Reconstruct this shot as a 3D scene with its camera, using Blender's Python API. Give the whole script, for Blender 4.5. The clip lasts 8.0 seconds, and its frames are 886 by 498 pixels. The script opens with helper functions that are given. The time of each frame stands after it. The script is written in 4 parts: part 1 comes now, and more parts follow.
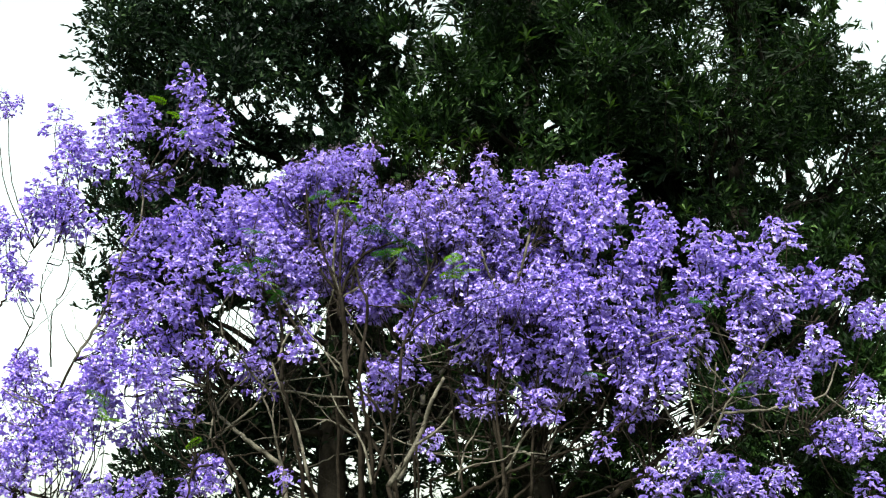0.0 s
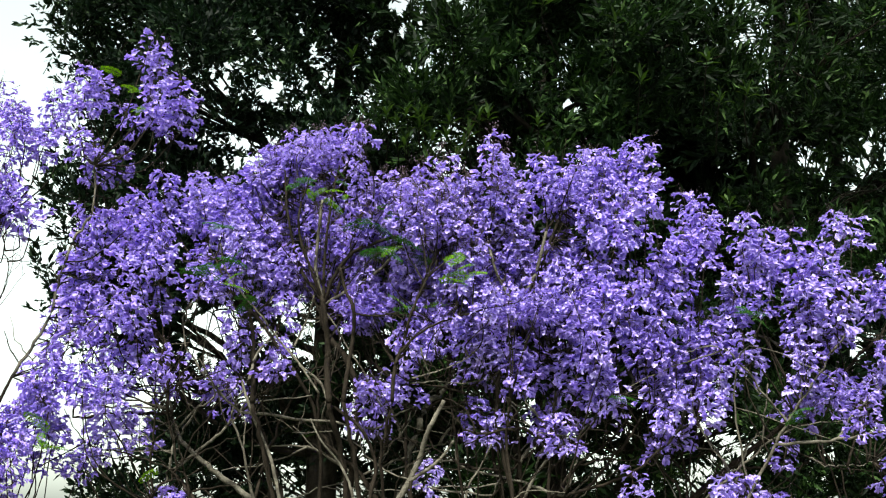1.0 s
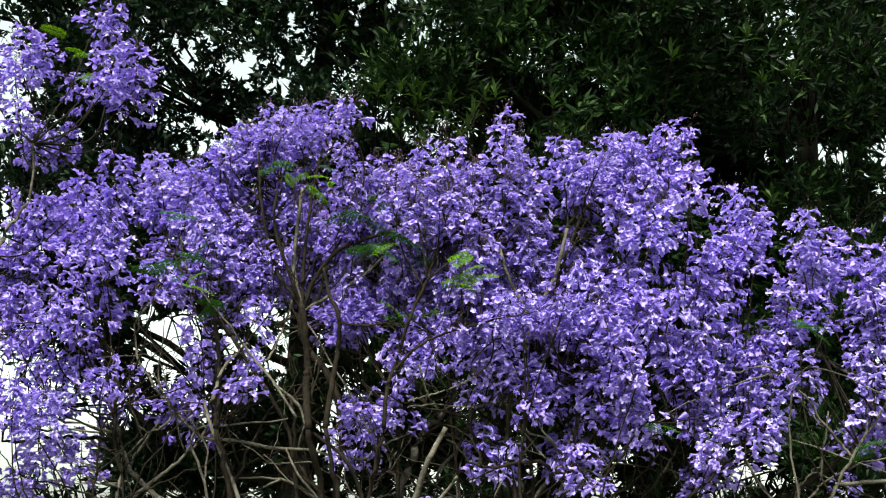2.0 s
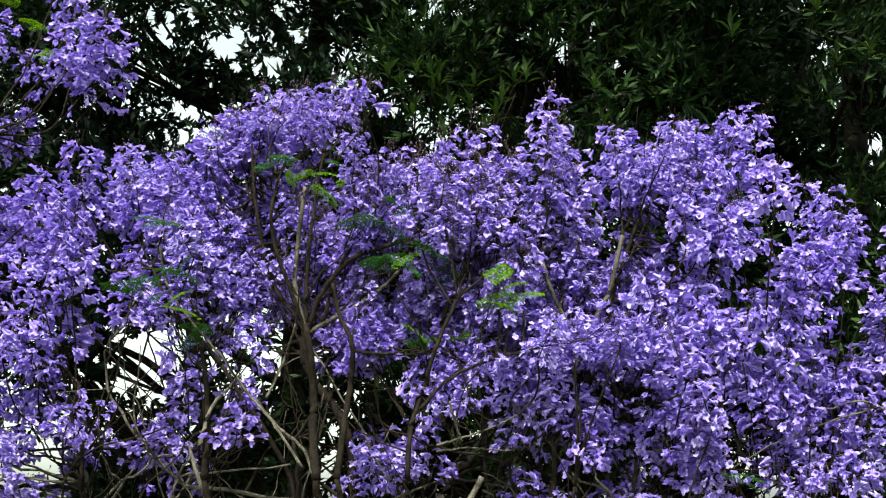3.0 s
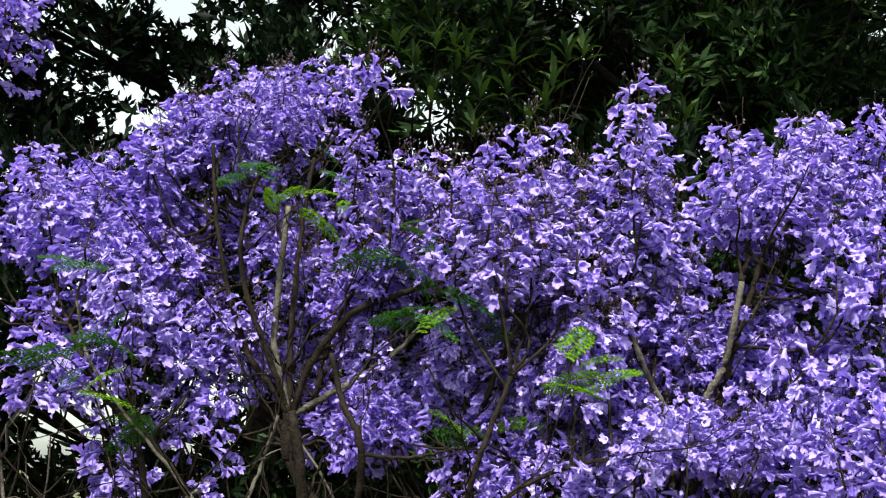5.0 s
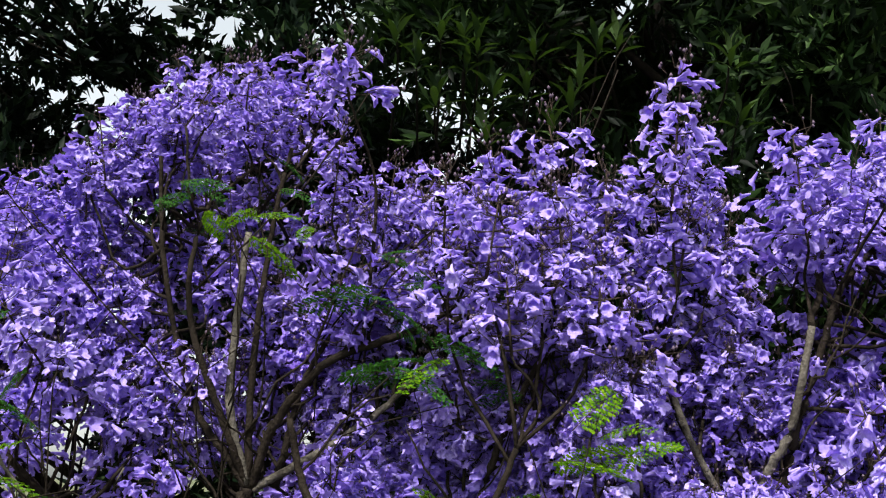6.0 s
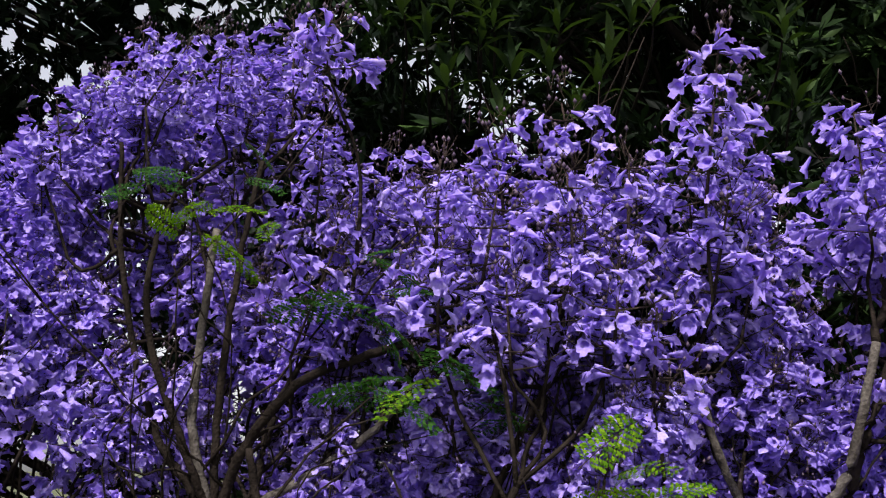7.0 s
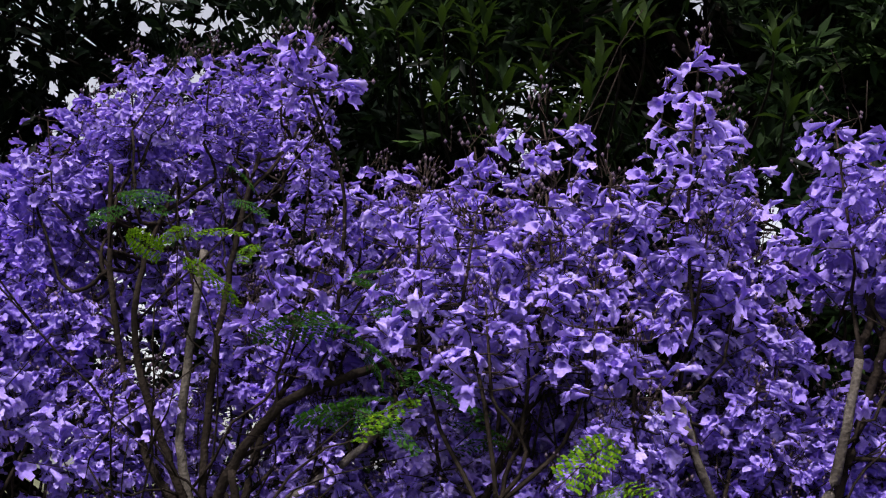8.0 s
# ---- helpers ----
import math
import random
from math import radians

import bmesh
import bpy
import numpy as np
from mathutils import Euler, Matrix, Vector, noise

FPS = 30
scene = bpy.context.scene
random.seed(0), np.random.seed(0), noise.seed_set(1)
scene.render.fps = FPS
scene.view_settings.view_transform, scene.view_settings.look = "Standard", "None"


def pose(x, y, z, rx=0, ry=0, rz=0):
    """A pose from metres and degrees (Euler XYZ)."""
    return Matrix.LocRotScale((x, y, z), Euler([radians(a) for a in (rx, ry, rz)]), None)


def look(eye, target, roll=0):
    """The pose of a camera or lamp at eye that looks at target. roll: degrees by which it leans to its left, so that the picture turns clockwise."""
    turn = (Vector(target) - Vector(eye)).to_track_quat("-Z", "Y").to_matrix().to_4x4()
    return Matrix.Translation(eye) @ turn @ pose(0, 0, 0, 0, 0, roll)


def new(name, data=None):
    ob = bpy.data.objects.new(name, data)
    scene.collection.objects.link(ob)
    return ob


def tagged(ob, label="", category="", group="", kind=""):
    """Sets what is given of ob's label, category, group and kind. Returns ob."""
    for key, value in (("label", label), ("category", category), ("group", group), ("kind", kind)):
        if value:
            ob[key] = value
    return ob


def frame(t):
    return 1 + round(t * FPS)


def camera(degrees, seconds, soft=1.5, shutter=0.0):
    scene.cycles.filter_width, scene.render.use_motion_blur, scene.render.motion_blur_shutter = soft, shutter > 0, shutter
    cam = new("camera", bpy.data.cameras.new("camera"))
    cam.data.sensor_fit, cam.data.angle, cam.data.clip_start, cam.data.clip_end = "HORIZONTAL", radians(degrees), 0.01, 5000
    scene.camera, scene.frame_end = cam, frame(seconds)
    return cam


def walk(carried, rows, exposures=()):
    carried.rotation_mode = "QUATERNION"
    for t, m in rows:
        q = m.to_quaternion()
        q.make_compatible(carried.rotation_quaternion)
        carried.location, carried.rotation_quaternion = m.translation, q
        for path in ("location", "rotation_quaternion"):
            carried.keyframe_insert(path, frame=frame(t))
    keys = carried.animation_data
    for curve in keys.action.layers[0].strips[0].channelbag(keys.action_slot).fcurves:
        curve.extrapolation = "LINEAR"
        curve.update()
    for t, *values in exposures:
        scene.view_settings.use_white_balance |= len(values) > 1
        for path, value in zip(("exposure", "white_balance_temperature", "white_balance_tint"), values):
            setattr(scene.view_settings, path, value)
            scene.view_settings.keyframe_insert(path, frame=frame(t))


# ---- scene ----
cam = camera(40.0, 8.0, soft=1.15)
PATH = [
    (0, (0.401, -2.023, 2.008), (0.342, -0.075, 2.456), -0.39),
    (0.5, (0.349, -1.524, 2.152), (0.296, 0.426, 2.592), -0.30),
    (1, (0.439, -1.042, 2.300), (0.354, 0.911, 2.723), -0.01),
    (1.2, (0.476, -0.860, 2.356), (0.377, 1.093, 2.774), -0.08),
    (2.3, (0.173, 0.055, 2.501), (0.167, 2.007, 2.937), 0.49),
    (2.5, (0.137, 0.209, 2.551), (0.138, 2.162, 2.985), 0.37),
    (3, (0.061, 0.566, 2.714), (0.072, 2.524, 3.121), 0.06),
    (3.5, (0.037, 0.893, 2.849), (0.037, 2.856, 3.230), 0.00),
    (4, (-0.053, 1.255, 2.919), (-0.024, 3.216, 3.309), 0.63),
    (4.2, (-0.080, 1.375, 2.961), (-0.036, 3.337, 3.345), 0.40),
    (5.3, (-0.151, 1.912, 3.194), (-0.059, 3.878, 3.548), 0.21),
    (5.5, (-0.137, 2.061, 3.213), (-0.047, 4.024, 3.586), 0.30),
    (6, (0.012, 2.272, 3.298), (-0.003, 4.237, 3.672), 0.44),
    (6.5, (0.163, 2.460, 3.338), (0.012, 4.420, 3.706), 0.47),
    (7, (0.130, 2.611, 3.365), (0.004, 4.572, 3.735), 1.11),
    (7.5, (0.078, 2.620, 3.363), (0.013, 4.580, 3.754), 1.05),
    (8, (0.202, 2.605, 3.393), (0.032, 4.563, 3.766), 0.82),
]
EXPOSURES = [(0.0, 1.40, 6750, -10), (1.0, 1.26, 6750, -8), (2.5, 1.11, 6750, -10), (4.0, 1.12, 6700, -7), (5.5, 0.99, 6580, 0), (6.5, 0.62, 6450, 10), (7.0, 0.44, 6400, 15), (8.0, 0.29, 6380, 18)]
walk(cam, [(t, look(eye, target, roll)) for t, eye, target, roll in PATH], EXPOSURES)

# ---- world, sun ----
world = bpy.data.worlds.new("sky")
scene.world = world
world.use_nodes = True
wn, wl = world.node_tree.nodes, world.node_tree.links
wn.clear()
SUN_UP, SUN_TURN = radians(55), radians(196)
sky = wn.new("ShaderNodeTexSky")
sky.sky_type = "NISHITA"
sky.sun_disc = False
sky.sun_elevation, sky.sun_rotation = SUN_UP, SUN_TURN
sky.air_density, sky.dust_density = 1.0, 2.0
pale = wn.new("ShaderNodeHueSaturation")
pale.inputs["Saturation"].default_value = 0.25
back = wn.new("ShaderNodeBackground")
back.inputs["Strength"].default_value = 0.14
wo = wn.new("ShaderNodeOutputWorld")
wl.new(sky.outputs[0], pale.inputs["Color"])
wl.new(pale.outputs[0], back.inputs["Color"])
wl.new(back.outputs[0], wo.inputs["Surface"])

sun_data = bpy.data.lights.new("sun", "SUN")
sun_data.energy, sun_data.angle, sun_data.color = 5.0, radians(3), (1.0, 0.96, 0.9)
sun = new("sun", sun_data)
to_sun = Vector((math.sin(SUN_TURN) * math.cos(SUN_UP), math.cos(SUN_TURN) * math.cos(SUN_UP), math.sin(SUN_UP)))
sun.matrix_world = look(to_sun * 40, (0, 0, 0))


# ---- materials ----
def material(name):
    m = bpy.data.materials.new(name)
    m.use_nodes = True
    m.node_tree.nodes.clear()
    return m, m.node_tree.nodes, m.node_tree.links


def node(nodes, kind, **values):
    n = nodes.new(kind)
    for key, value in values.items():
        n.inputs[key.replace("_", " ")].default_value = value
    return n


def ramp(nodes, *stops):
    n = nodes.new("ShaderNodeValToRGB")
    while len(n.color_ramp.elements) < len(stops):
        n.color_ramp.elements.new(0.5)
    for e, (at, colour) in zip(n.color_ramp.elements, stops):
        e.position, e.color = at, (*colour, 1)
    return n


def blade_material(name, stops, through_colour, through_share, rough, gloss, grain=60.0, patches=0.0, by_head=0.0, crumple=0.25):
    """A thin leaf or petal: each piece has its own shade, light passes through in part."""
    m, n, l = material(name)
    info, geo = n.new("ShaderNodeObjectInfo"), n.new("ShaderNodeNewGeometry")
    add, frac = n.new("ShaderNodeMath"), n.new("ShaderNodeMath")
    add.operation, frac.operation = "ADD", "FRACT"
    l.new(info.outputs["Random"], add.inputs[0])
    l.new(geo.outputs["Random Per Island"], add.inputs[1])
    l.new(add.outputs[0], frac.inputs[0])
    tint = ramp(n, *stops)
    # tone set partly per flower head, imitating lit and shaded clumps in the colour
    if by_head:
        shade = n.new("ShaderNodeMix")
        shade.inputs["Factor"].default_value = by_head
        l.new(geo.outputs["Random Per Island"], shade.inputs["A"])
        l.new(info.outputs["Random"], shade.inputs["B"])
        l.new(shade.outputs["Result"], tint.inputs[0])
    else:
        l.new(frac.outputs[0], tint.inputs[0])
    coord = n.new("ShaderNodeTexCoord")
    fine = node(n, "ShaderNodeTexNoise", Scale=grain, Detail=3.0)
    l.new(coord.outputs["Object"], fine.inputs["Vector"])
    streak = ramp(n, (0.3, (0.72, 0.72, 0.72)), (0.7, (1.15, 1.15, 1.15)))
    l.new(fine.outputs[0], streak.inputs[0])
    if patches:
        # wide noise brightens and darkens whole tufts, painting light and shade into the leaves
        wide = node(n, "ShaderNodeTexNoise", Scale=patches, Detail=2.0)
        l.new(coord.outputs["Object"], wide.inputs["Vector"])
        lit_tufts = ramp(n, (0.40, (0.36, 0.40, 0.44)), (0.66, (1.45, 1.45, 1.3)))
        l.new(wide.outputs[0], lit_tufts.inputs[0])
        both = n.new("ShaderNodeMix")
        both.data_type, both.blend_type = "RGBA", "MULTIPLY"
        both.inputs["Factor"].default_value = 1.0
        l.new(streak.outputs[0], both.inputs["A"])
        l.new(lit_tufts.outputs[0], both.inputs["B"])
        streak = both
    mult = n.new("ShaderNodeMix")
    mult.data_type, mult.blend_type = "RGBA", "MULTIPLY"
    mult.inputs["Factor"].default_value = 1.0
    l.new(tint.outputs[0], mult.inputs["A"])
    l.new(streak.outputs["Result"] if patches else streak.outputs[0], mult.inputs["B"])
    body = node(n, "ShaderNodeBsdfPrincipled", Roughness=rough)
    body.inputs["Specular IOR Level"].default_value = gloss
    l.new(mult.outputs["Result"], body.inputs["Base Color"])
    bump = node(n, "ShaderNodeBump", Strength=crumple, Distance=0.002)
    l.new(fine.outputs[0], bump.inputs["Height"])
    l.new(bump.outputs[0], body.inputs["Normal"])
    thin = n.new("ShaderNodeBsdfTranslucent")
    thin.inputs["Color"].default_value = (*through_colour, 1)
    mix = n.new("ShaderNodeMixShader")
    mix.inputs[0].default_value = through_share
    l.new(body.outputs[0], mix.inputs[1])
    l.new(thin.outputs[0], mix.inputs[2])
    out = n.new("ShaderNodeOutputMaterial")
    l.new(mix.outputs[0], out.inputs["Surface"])
    return m


def bark_material(name, dark, light, scale=18.0, rough=0.85):
    m, n, l = material(name)
    coord = n.new("ShaderNodeTexCoord")
    big = node(n, "ShaderNodeTexNoise", Scale=scale, Detail=6.0, Roughness=0.65)
    small = node(n, "ShaderNodeTexNoise", Scale=scale * 9, Detail=4.0)
    l.new(coord.outputs["Object"], big.inputs["Vector"])
    l.new(coord.outputs["Object"], small.inputs["Vector"])
    tint = ramp(n, (0.32, dark), (0.68, light))
    l.new(big.outputs[0], tint.inputs[0])
    streak = ramp(n, (0.3, (0.6, 0.6, 0.6)), (0.65, (1.1, 1.1, 1.1)))
    l.new(small.outputs[0], streak.inputs[0])
    mult = n.new("ShaderNodeMix")
    mult.data_type, mult.blend_type = "RGBA", "MULTIPLY"
    mult.inputs["Factor"].default_value = 1.0
    l.new(tint.outputs[0], mult.inputs["A"])
    l.new(streak.outputs[0], mult.inputs["B"])
    body = node(n, "ShaderNodeBsdfPrincipled", Roughness=rough)
    body.inputs["Specular IOR Level"].default_value = 0.06
    l.new(mult.outputs["Result"], body.inputs["Base Color"])
    bump = node(n, "ShaderNodeBump", Strength=0.7, Distance=0.006)
    l.new(small.outputs[0], bump.inputs["Height"])
    l.new(bump.outputs[0], body.inputs["Normal"])
    out = n.new("ShaderNodeOutputMaterial")
    l.new(body.outputs[0], out.inputs["Surface"])
    return m


PETAL = blade_material("petal_violet", [(0.05, (0.11, 0.069, 0.355)), (0.3, (0.285, 0.20, 0.655)), (0.65, (0.43, 0.325, 0.82)), (0.95, (0.56, 0.47, 0.91))], (0.35, 0.20, 0.87), 0.34, 0.6, 0.12, 170.0, by_head=0.4, crumple=0.7)
BUD = blade_material("bud_dusky", [(0.0, (0.05, 0.03, 0.06)), (1.0, (0.13, 0.09, 0.13))], (0.1, 0.06, 0.1), 0.1, 0.6, 0.3)
STALK = bark_material("stalk_brown", (0.028, 0.020, 0.018), (0.070, 0.050, 0.042), 60)
FERN = blade_material("fern_green", [(0.0, (0.02, 0.06, 0.008)), (0.5, (0.065, 0.155, 0.007)), (1.0, (0.17, 0.28, 0.010))], (0.17, 0.34, 0.008), 0.4, 0.7, 0.04)
# darker copy of the fern green: shade on the inner leaves put into the colour
FERN_SHADED = blade_material("fern_shaded_green", [(0.0, (0.015, 0.05, 0.012)), (1.0, (0.035, 0.10, 0.016))], (0.05, 0.16, 0.016), 0.3, 0.7, 0.05)
# jacaranda bark twice, light and shade put into the colour, picked per branch
BARK_SHADED = bark_material("bark_shaded", (0.007, 0.005, 0.004), (0.025, 0.019, 0.015))
BARK_LIT = bark_material("bark_lit", (0.022, 0.018, 0.015), (0.145, 0.128, 0.11))
BARK_FAR = bark_material("bark_far", (0.007, 0.006, 0.005), (0.020, 0.016, 0.013), 7)
# crown shade is put into these near-black greens; few leaves stay bright as lit tips
LEAF_MID = blade_material("leaf_shaded_green", [(0.0, (0.0024, 0.006, 0.0024)), (0.5, (0.0052, 0.0135, 0.004)), (0.85, (0.015, 0.033, 0.008)), (1.0, (0.052, 0.085, 0.029))], (0.017, 0.040, 0.007), 0.14, 0.55, 0.07, 30.0, 2.2)
# brighter leaf copy: the light on the front tufts is put into the colour
LEAF_LIT = blade_material("leaf_lit_green", [(0.0, (0.005, 0.012, 0.004)), (0.6, (0.013, 0.028, 0.008)), (1.0, (0.042, 0.068, 0.021))], (0.04, 0.08, 0.008), 0.2, 0.55, 0.08, 30.0)
LEAF_DARK_SHADED = blade_material("leaf_dark_shaded_green", [(0.0, (0.002, 0.005, 0.003)), (0.7, (0.005, 0.011, 0.006)), (0.9, (0.012, 0.022, 0.010)), (1.0, (0.034, 0.054, 0.024))], (0.01, 0.024, 0.007), 0.12, 0.5, 0.05, 30.0, 2.6)


def grass_material():
    m, n, l = material("grass_ground")
    coord = n.new("ShaderNodeTexCoord")
    big = node(n, "ShaderNodeTexNoise", Scale=0.6, Detail=6.0)
    small = node(n, "ShaderNodeTexNoise", Scale=40.0, Detail=5.0)
    l.new(coord.outputs["Object"], big.inputs["Vector"])
    l.new(coord.outputs["Object"], small.inputs["Vector"])
    a = ramp(n, (0.35, (0.05, 0.075, 0.025)), (0.65, (0.12, 0.11, 0.05)))
    b = ramp(n, (0.3, (0.5, 0.5, 0.5)), (0.7, (1.2, 1.2, 1.2)))
    l.new(big.outputs[0], a.inputs[0])
    l.new(small.outputs[0], b.inputs[0])
    mult = n.new("ShaderNodeMix")
    mult.data_type, mult.blend_type = "RGBA", "MULTIPLY"
    mult.inputs["Factor"].default_value = 1.0
    l.new(a.outputs[0], mult.inputs["A"])
    l.new(b.outputs[0], mult.inputs["B"])
    body = node(n, "ShaderNodeBsdfPrincipled", Roughness=0.95)
    l.new(mult.outputs["Result"], body.inputs["Base Color"])
    bump = node(n, "ShaderNodeBump", Strength=0.8, Distance=0.03)
    l.new(small.outputs[0], bump.inputs["Height"])
    l.new(bump.outputs[0], body.inputs["Normal"])
    out = n.new("ShaderNodeOutputMaterial")
    l.new(body.outputs[0], out.inputs["Surface"])
    return m


# ---- mesh building ----
class Build:
    """Collects vertices and faces with a material number, then makes one mesh."""

    def __init__(self):
        self.v, self.f, self.m, self.n = [], [], [], 0

    def add(self, verts, faces, mat=0):
        verts = np.asarray(verts, float)
        self.v.append(verts)
        self.f.extend([tuple(i + self.n for i in f) for f in faces])
        self.m.extend([mat] * len(faces))
        self.n += len(verts)

    def mesh(self, name, mats, smooth=True):
        me = bpy.data.meshes.new(name)
        me.from_pydata(np.concatenate(self.v).tolist(), [], self.f)
        for m in mats:
            me.materials.append(m)
        me.polygons.foreach_set("material_index", self.m)
        me.polygons.foreach_set("use_smooth", [smooth] * len(self.f))
        me.update()
        return me


def many(base_v, base_f, mats):
    """base_v (V,3) placed by mats (N,3,4): one block of vertices and one of faces, all triangles or quads."""
    V, N = len(base_v), len(mats)
    v = np.einsum("nij,vj->nvi", mats[:, :, :3], base_v) + mats[:, None, :, 3]
    f = base_f[None] + (np.arange(N) * V)[:, None, None]
    return v.reshape(-1, 3), f.reshape(-1, base_f.shape[1])


def quick_mesh(name, v, f, mat):
    me = bpy.data.meshes.new(name)
    k = f.shape[1]
    me.vertices.add(len(v))
    me.vertices.foreach_set("co", v.ravel().astype(np.float32))
    me.loops.add(f.size)
    me.loops.foreach_set("vertex_index", f.ravel().astype(np.int32))
    me.polygons.add(len(f))
    me.polygons.foreach_set("loop_start", np.arange(0, f.size, k, dtype=np.int32))
    me.polygons.foreach_set("loop_total", np.full(len(f), k, dtype=np.int32))
    me.materials.append(mat)
    me.update(calc_edges=True)
    me.validate()
    return me


def frames_along(way, spin, size):
    """Rotations whose x axis is way, turned by spin and scaled by size: (N,3,3)."""
    x = way / np.linalg.norm(way, axis=1)[:, None]
    up = np.where(np.abs(x[:, 2:3]) > 0.95, [[1.0, 0, 0]], [[0, 0, 1.0]])
    y = np.cross(up, x)
    y /= np.linalg.norm(y, axis=1)[:, None]
    z = np.cross(x, y)
    c, s = np.cos(spin)[:, None], np.sin(spin)[:, None]
    return np.stack([x, y * c + z * s, z * c - y * s], axis=2) * size[:, None, None]


def smooth_line(points, steps=6):
    """A Catmull-Rom line through the points."""
    p = np.asarray(points, float)
    p = np.vstack([2 * p[0] - p[1], p, 2 * p[-1] - p[-2]])
    out = []
    for a, b, c, d in zip(p[:-3], p[1:-2], p[2:-1], p[3:]):
        for t in np.linspace(0, 1, steps, endpoint=False):
            out.append(0.5 * (2 * b + (c - a) * t + (2 * a - 5 * b + 4 * c - d) * t * t + (3 * b - a - 3 * c + d) * t**3))
    return np.array(out + [p[-2]])


def tube(build, points, r0, r1, sides=7, mat=0, steps=6, rough=0.0, rng=None):
    """A tapered, slightly uneven round branch along points."""
    line = smooth_line(points, steps) if steps > 1 else np.array(points, float)
    n = len(line)
    if rough and rng is not None:
        line[1:-1] += rng.normal(0, rough, (n - 2, 3))
    way = np.gradient(line, axis=0)
    rot = frames_along(way, np.zeros(n), np.ones(n))
    rad = np.linspace(r0, r1, n)
    if rng is not None:
        rad *= rng.uniform(0.95, 1.06, n)
    a = np.linspace(0, 2 * math.pi, sides, endpoint=False)
    ring = np.stack([np.zeros(sides), np.cos(a), np.sin(a)], axis=1)
    v = line[:, None] + np.einsum("nij,sj->nsi", rot, ring) * rad[:, None, None]
    f = []
    for i in range(n - 1):
        for j in range(sides):
            k = (j + 1) % sides
            f.append((i * sides + j, i * sides + k, (i + 1) * sides + k, (i + 1) * sides + j))
    if sides > 3:
        f.append(tuple(range(sides))[::-1])
        f.append(tuple((n - 1) * sides + j for j in range(sides)))
    build.add(v.reshape(-1, 3), f, mat)


def part(name, me, parent, label=""):
    ob = new(name, me)
    ob.parent = parent
    if label:
        ob["label"] = label
    return ob


# ---- ground ----
def make_ground():
    b = Build()
    edges = [-3000, -600, -150, -50, -20, -10, -6, -3, -1, 1, 3, 5, 7, 10, 15, 25, 60, 160, 600, 3000]
    rng = np.random.default_rng(3)
    v, f, n = [], [], len(edges)
    for y in edges:
        for x in edges:
            far = max(abs(x), abs(y))
            v.append((x, y, rng.normal(0, 0.02) if far < 30 else -0.01 * min(far, 600) * 0.05))
    for i in range(n - 1):
        for j in range(n - 1):
            f.append((i * n + j, i * n + j + 1, (i + 1) * n + j + 1, (i + 1) * n + j))
    b.add(v, f)
    g = new("ground", b.mesh("ground", [grass_material()]))
    tagged(g, "rough grassy ground with dry patches under the trees", "ground", kind="structure")


make_ground()


# ---- flowers ----
def flower_shape(seed, level=2):
    """One drooping trumpet flower: bent tube, swollen throat and five soft crumpled lobes, the upper ones folded back, the lower ones longer; along +x, about 4.5 cm."""
    rng = np.random.default_rng(seed)
    fine, sides = level == 2, 10 if level == 2 else 5
    rows = [[(0.0, 0.0030), (0.029, 0.0086)], [(0.0, 0.0022), (0.013, 0.0052), (0.029, 0.0086)],
            [(0.0, 0.0020), (0.009, 0.0036), (0.019, 0.0068), (0.030, 0.0086)]][level]
    bend = rng.uniform(3.0, 8.0)
    a = np.linspace(0, 2 * math.pi, sides, endpoint=False) + 0.3
    v, f = [], []
    for x, r in rows:
        for t in a:
            v.append((x, r * math.cos(t), r * math.sin(t) * 0.8 - bend * x * x))
    rings = len(rows)
    for i in range(rings - 1):
        for j in range(sides):
            k = (j + 1) % sides
            f.append((i * sides + j, i * sides + k, (i + 1) * sides + k, (i + 1) * sides + j))

    def rim(share):
        """Fifteen points round the mouth: a notch, then two shoulders for each lobe."""
        first = len(v)
        for lobe, (flare, long) in enumerate(zip(back, far)):
            for place, (shift, wide) in enumerate(((0.0, 0.0), (0.34, 1.0), (0.92, 1.0))):
                t = 0.3 + 2 * math.pi * lobe / 5 + shift + (rng.normal(0, 0.07) if place else 0.0)
                grow = (0.0105 + (long - 0.0105) * wide * rng.uniform(0.86, 1.12)) if wide else 0.0118
                r = 0.0086 + (grow - 0.0086) * share
                x = 0.030 + flare * share * (wide or 0.45) + rng.normal(0, 0.0026) * share
                v.append((x, r * math.cos(t), r * math.sin(t) * 0.78 - bend * 0.0009 - (0.0035 * share if math.sin(t) < 0 else 0.0)))
        return first

    mids = [0.3 + 2 * math.pi * (lobe + 0.5) / 5 for lobe in range(5)]
    back = [0.0045 - 0.0095 * math.sin(t) + rng.normal(0, 0.0030) for t in mids]
    far = [0.0160 - 0.0020 * math.sin(t) + rng.normal(0, 0.0018) for t in mids]
    base, step = (rings - 1) * sides, sides // 5
    inner = rim(0.5) if level else None
    outer = rim(1.0)
    first = inner if level else outer
    for lobe in range(5):
        c = [base + (lobe * step + k) % sides for k in range(step + 1)]
        e = [first + (3 * lobe + k) % 15 for k in range(4)]
        if fine:
            f += [(c[0], c[1], e[1], e[0]), (c[1], e[2], e[1]), (c[1], c[2], e[3], e[2])]
        else:
            f += [(c[0], e[1], e[0]), (c[0], c[1], e[2], e[1]), (c[1], e[3], e[2])]
    if level:
        f += [(inner + k, inner + (k + 1) % 15, outer + (k + 1) % 15, outer + k) for k in range(15)]
    return np.array(v), f


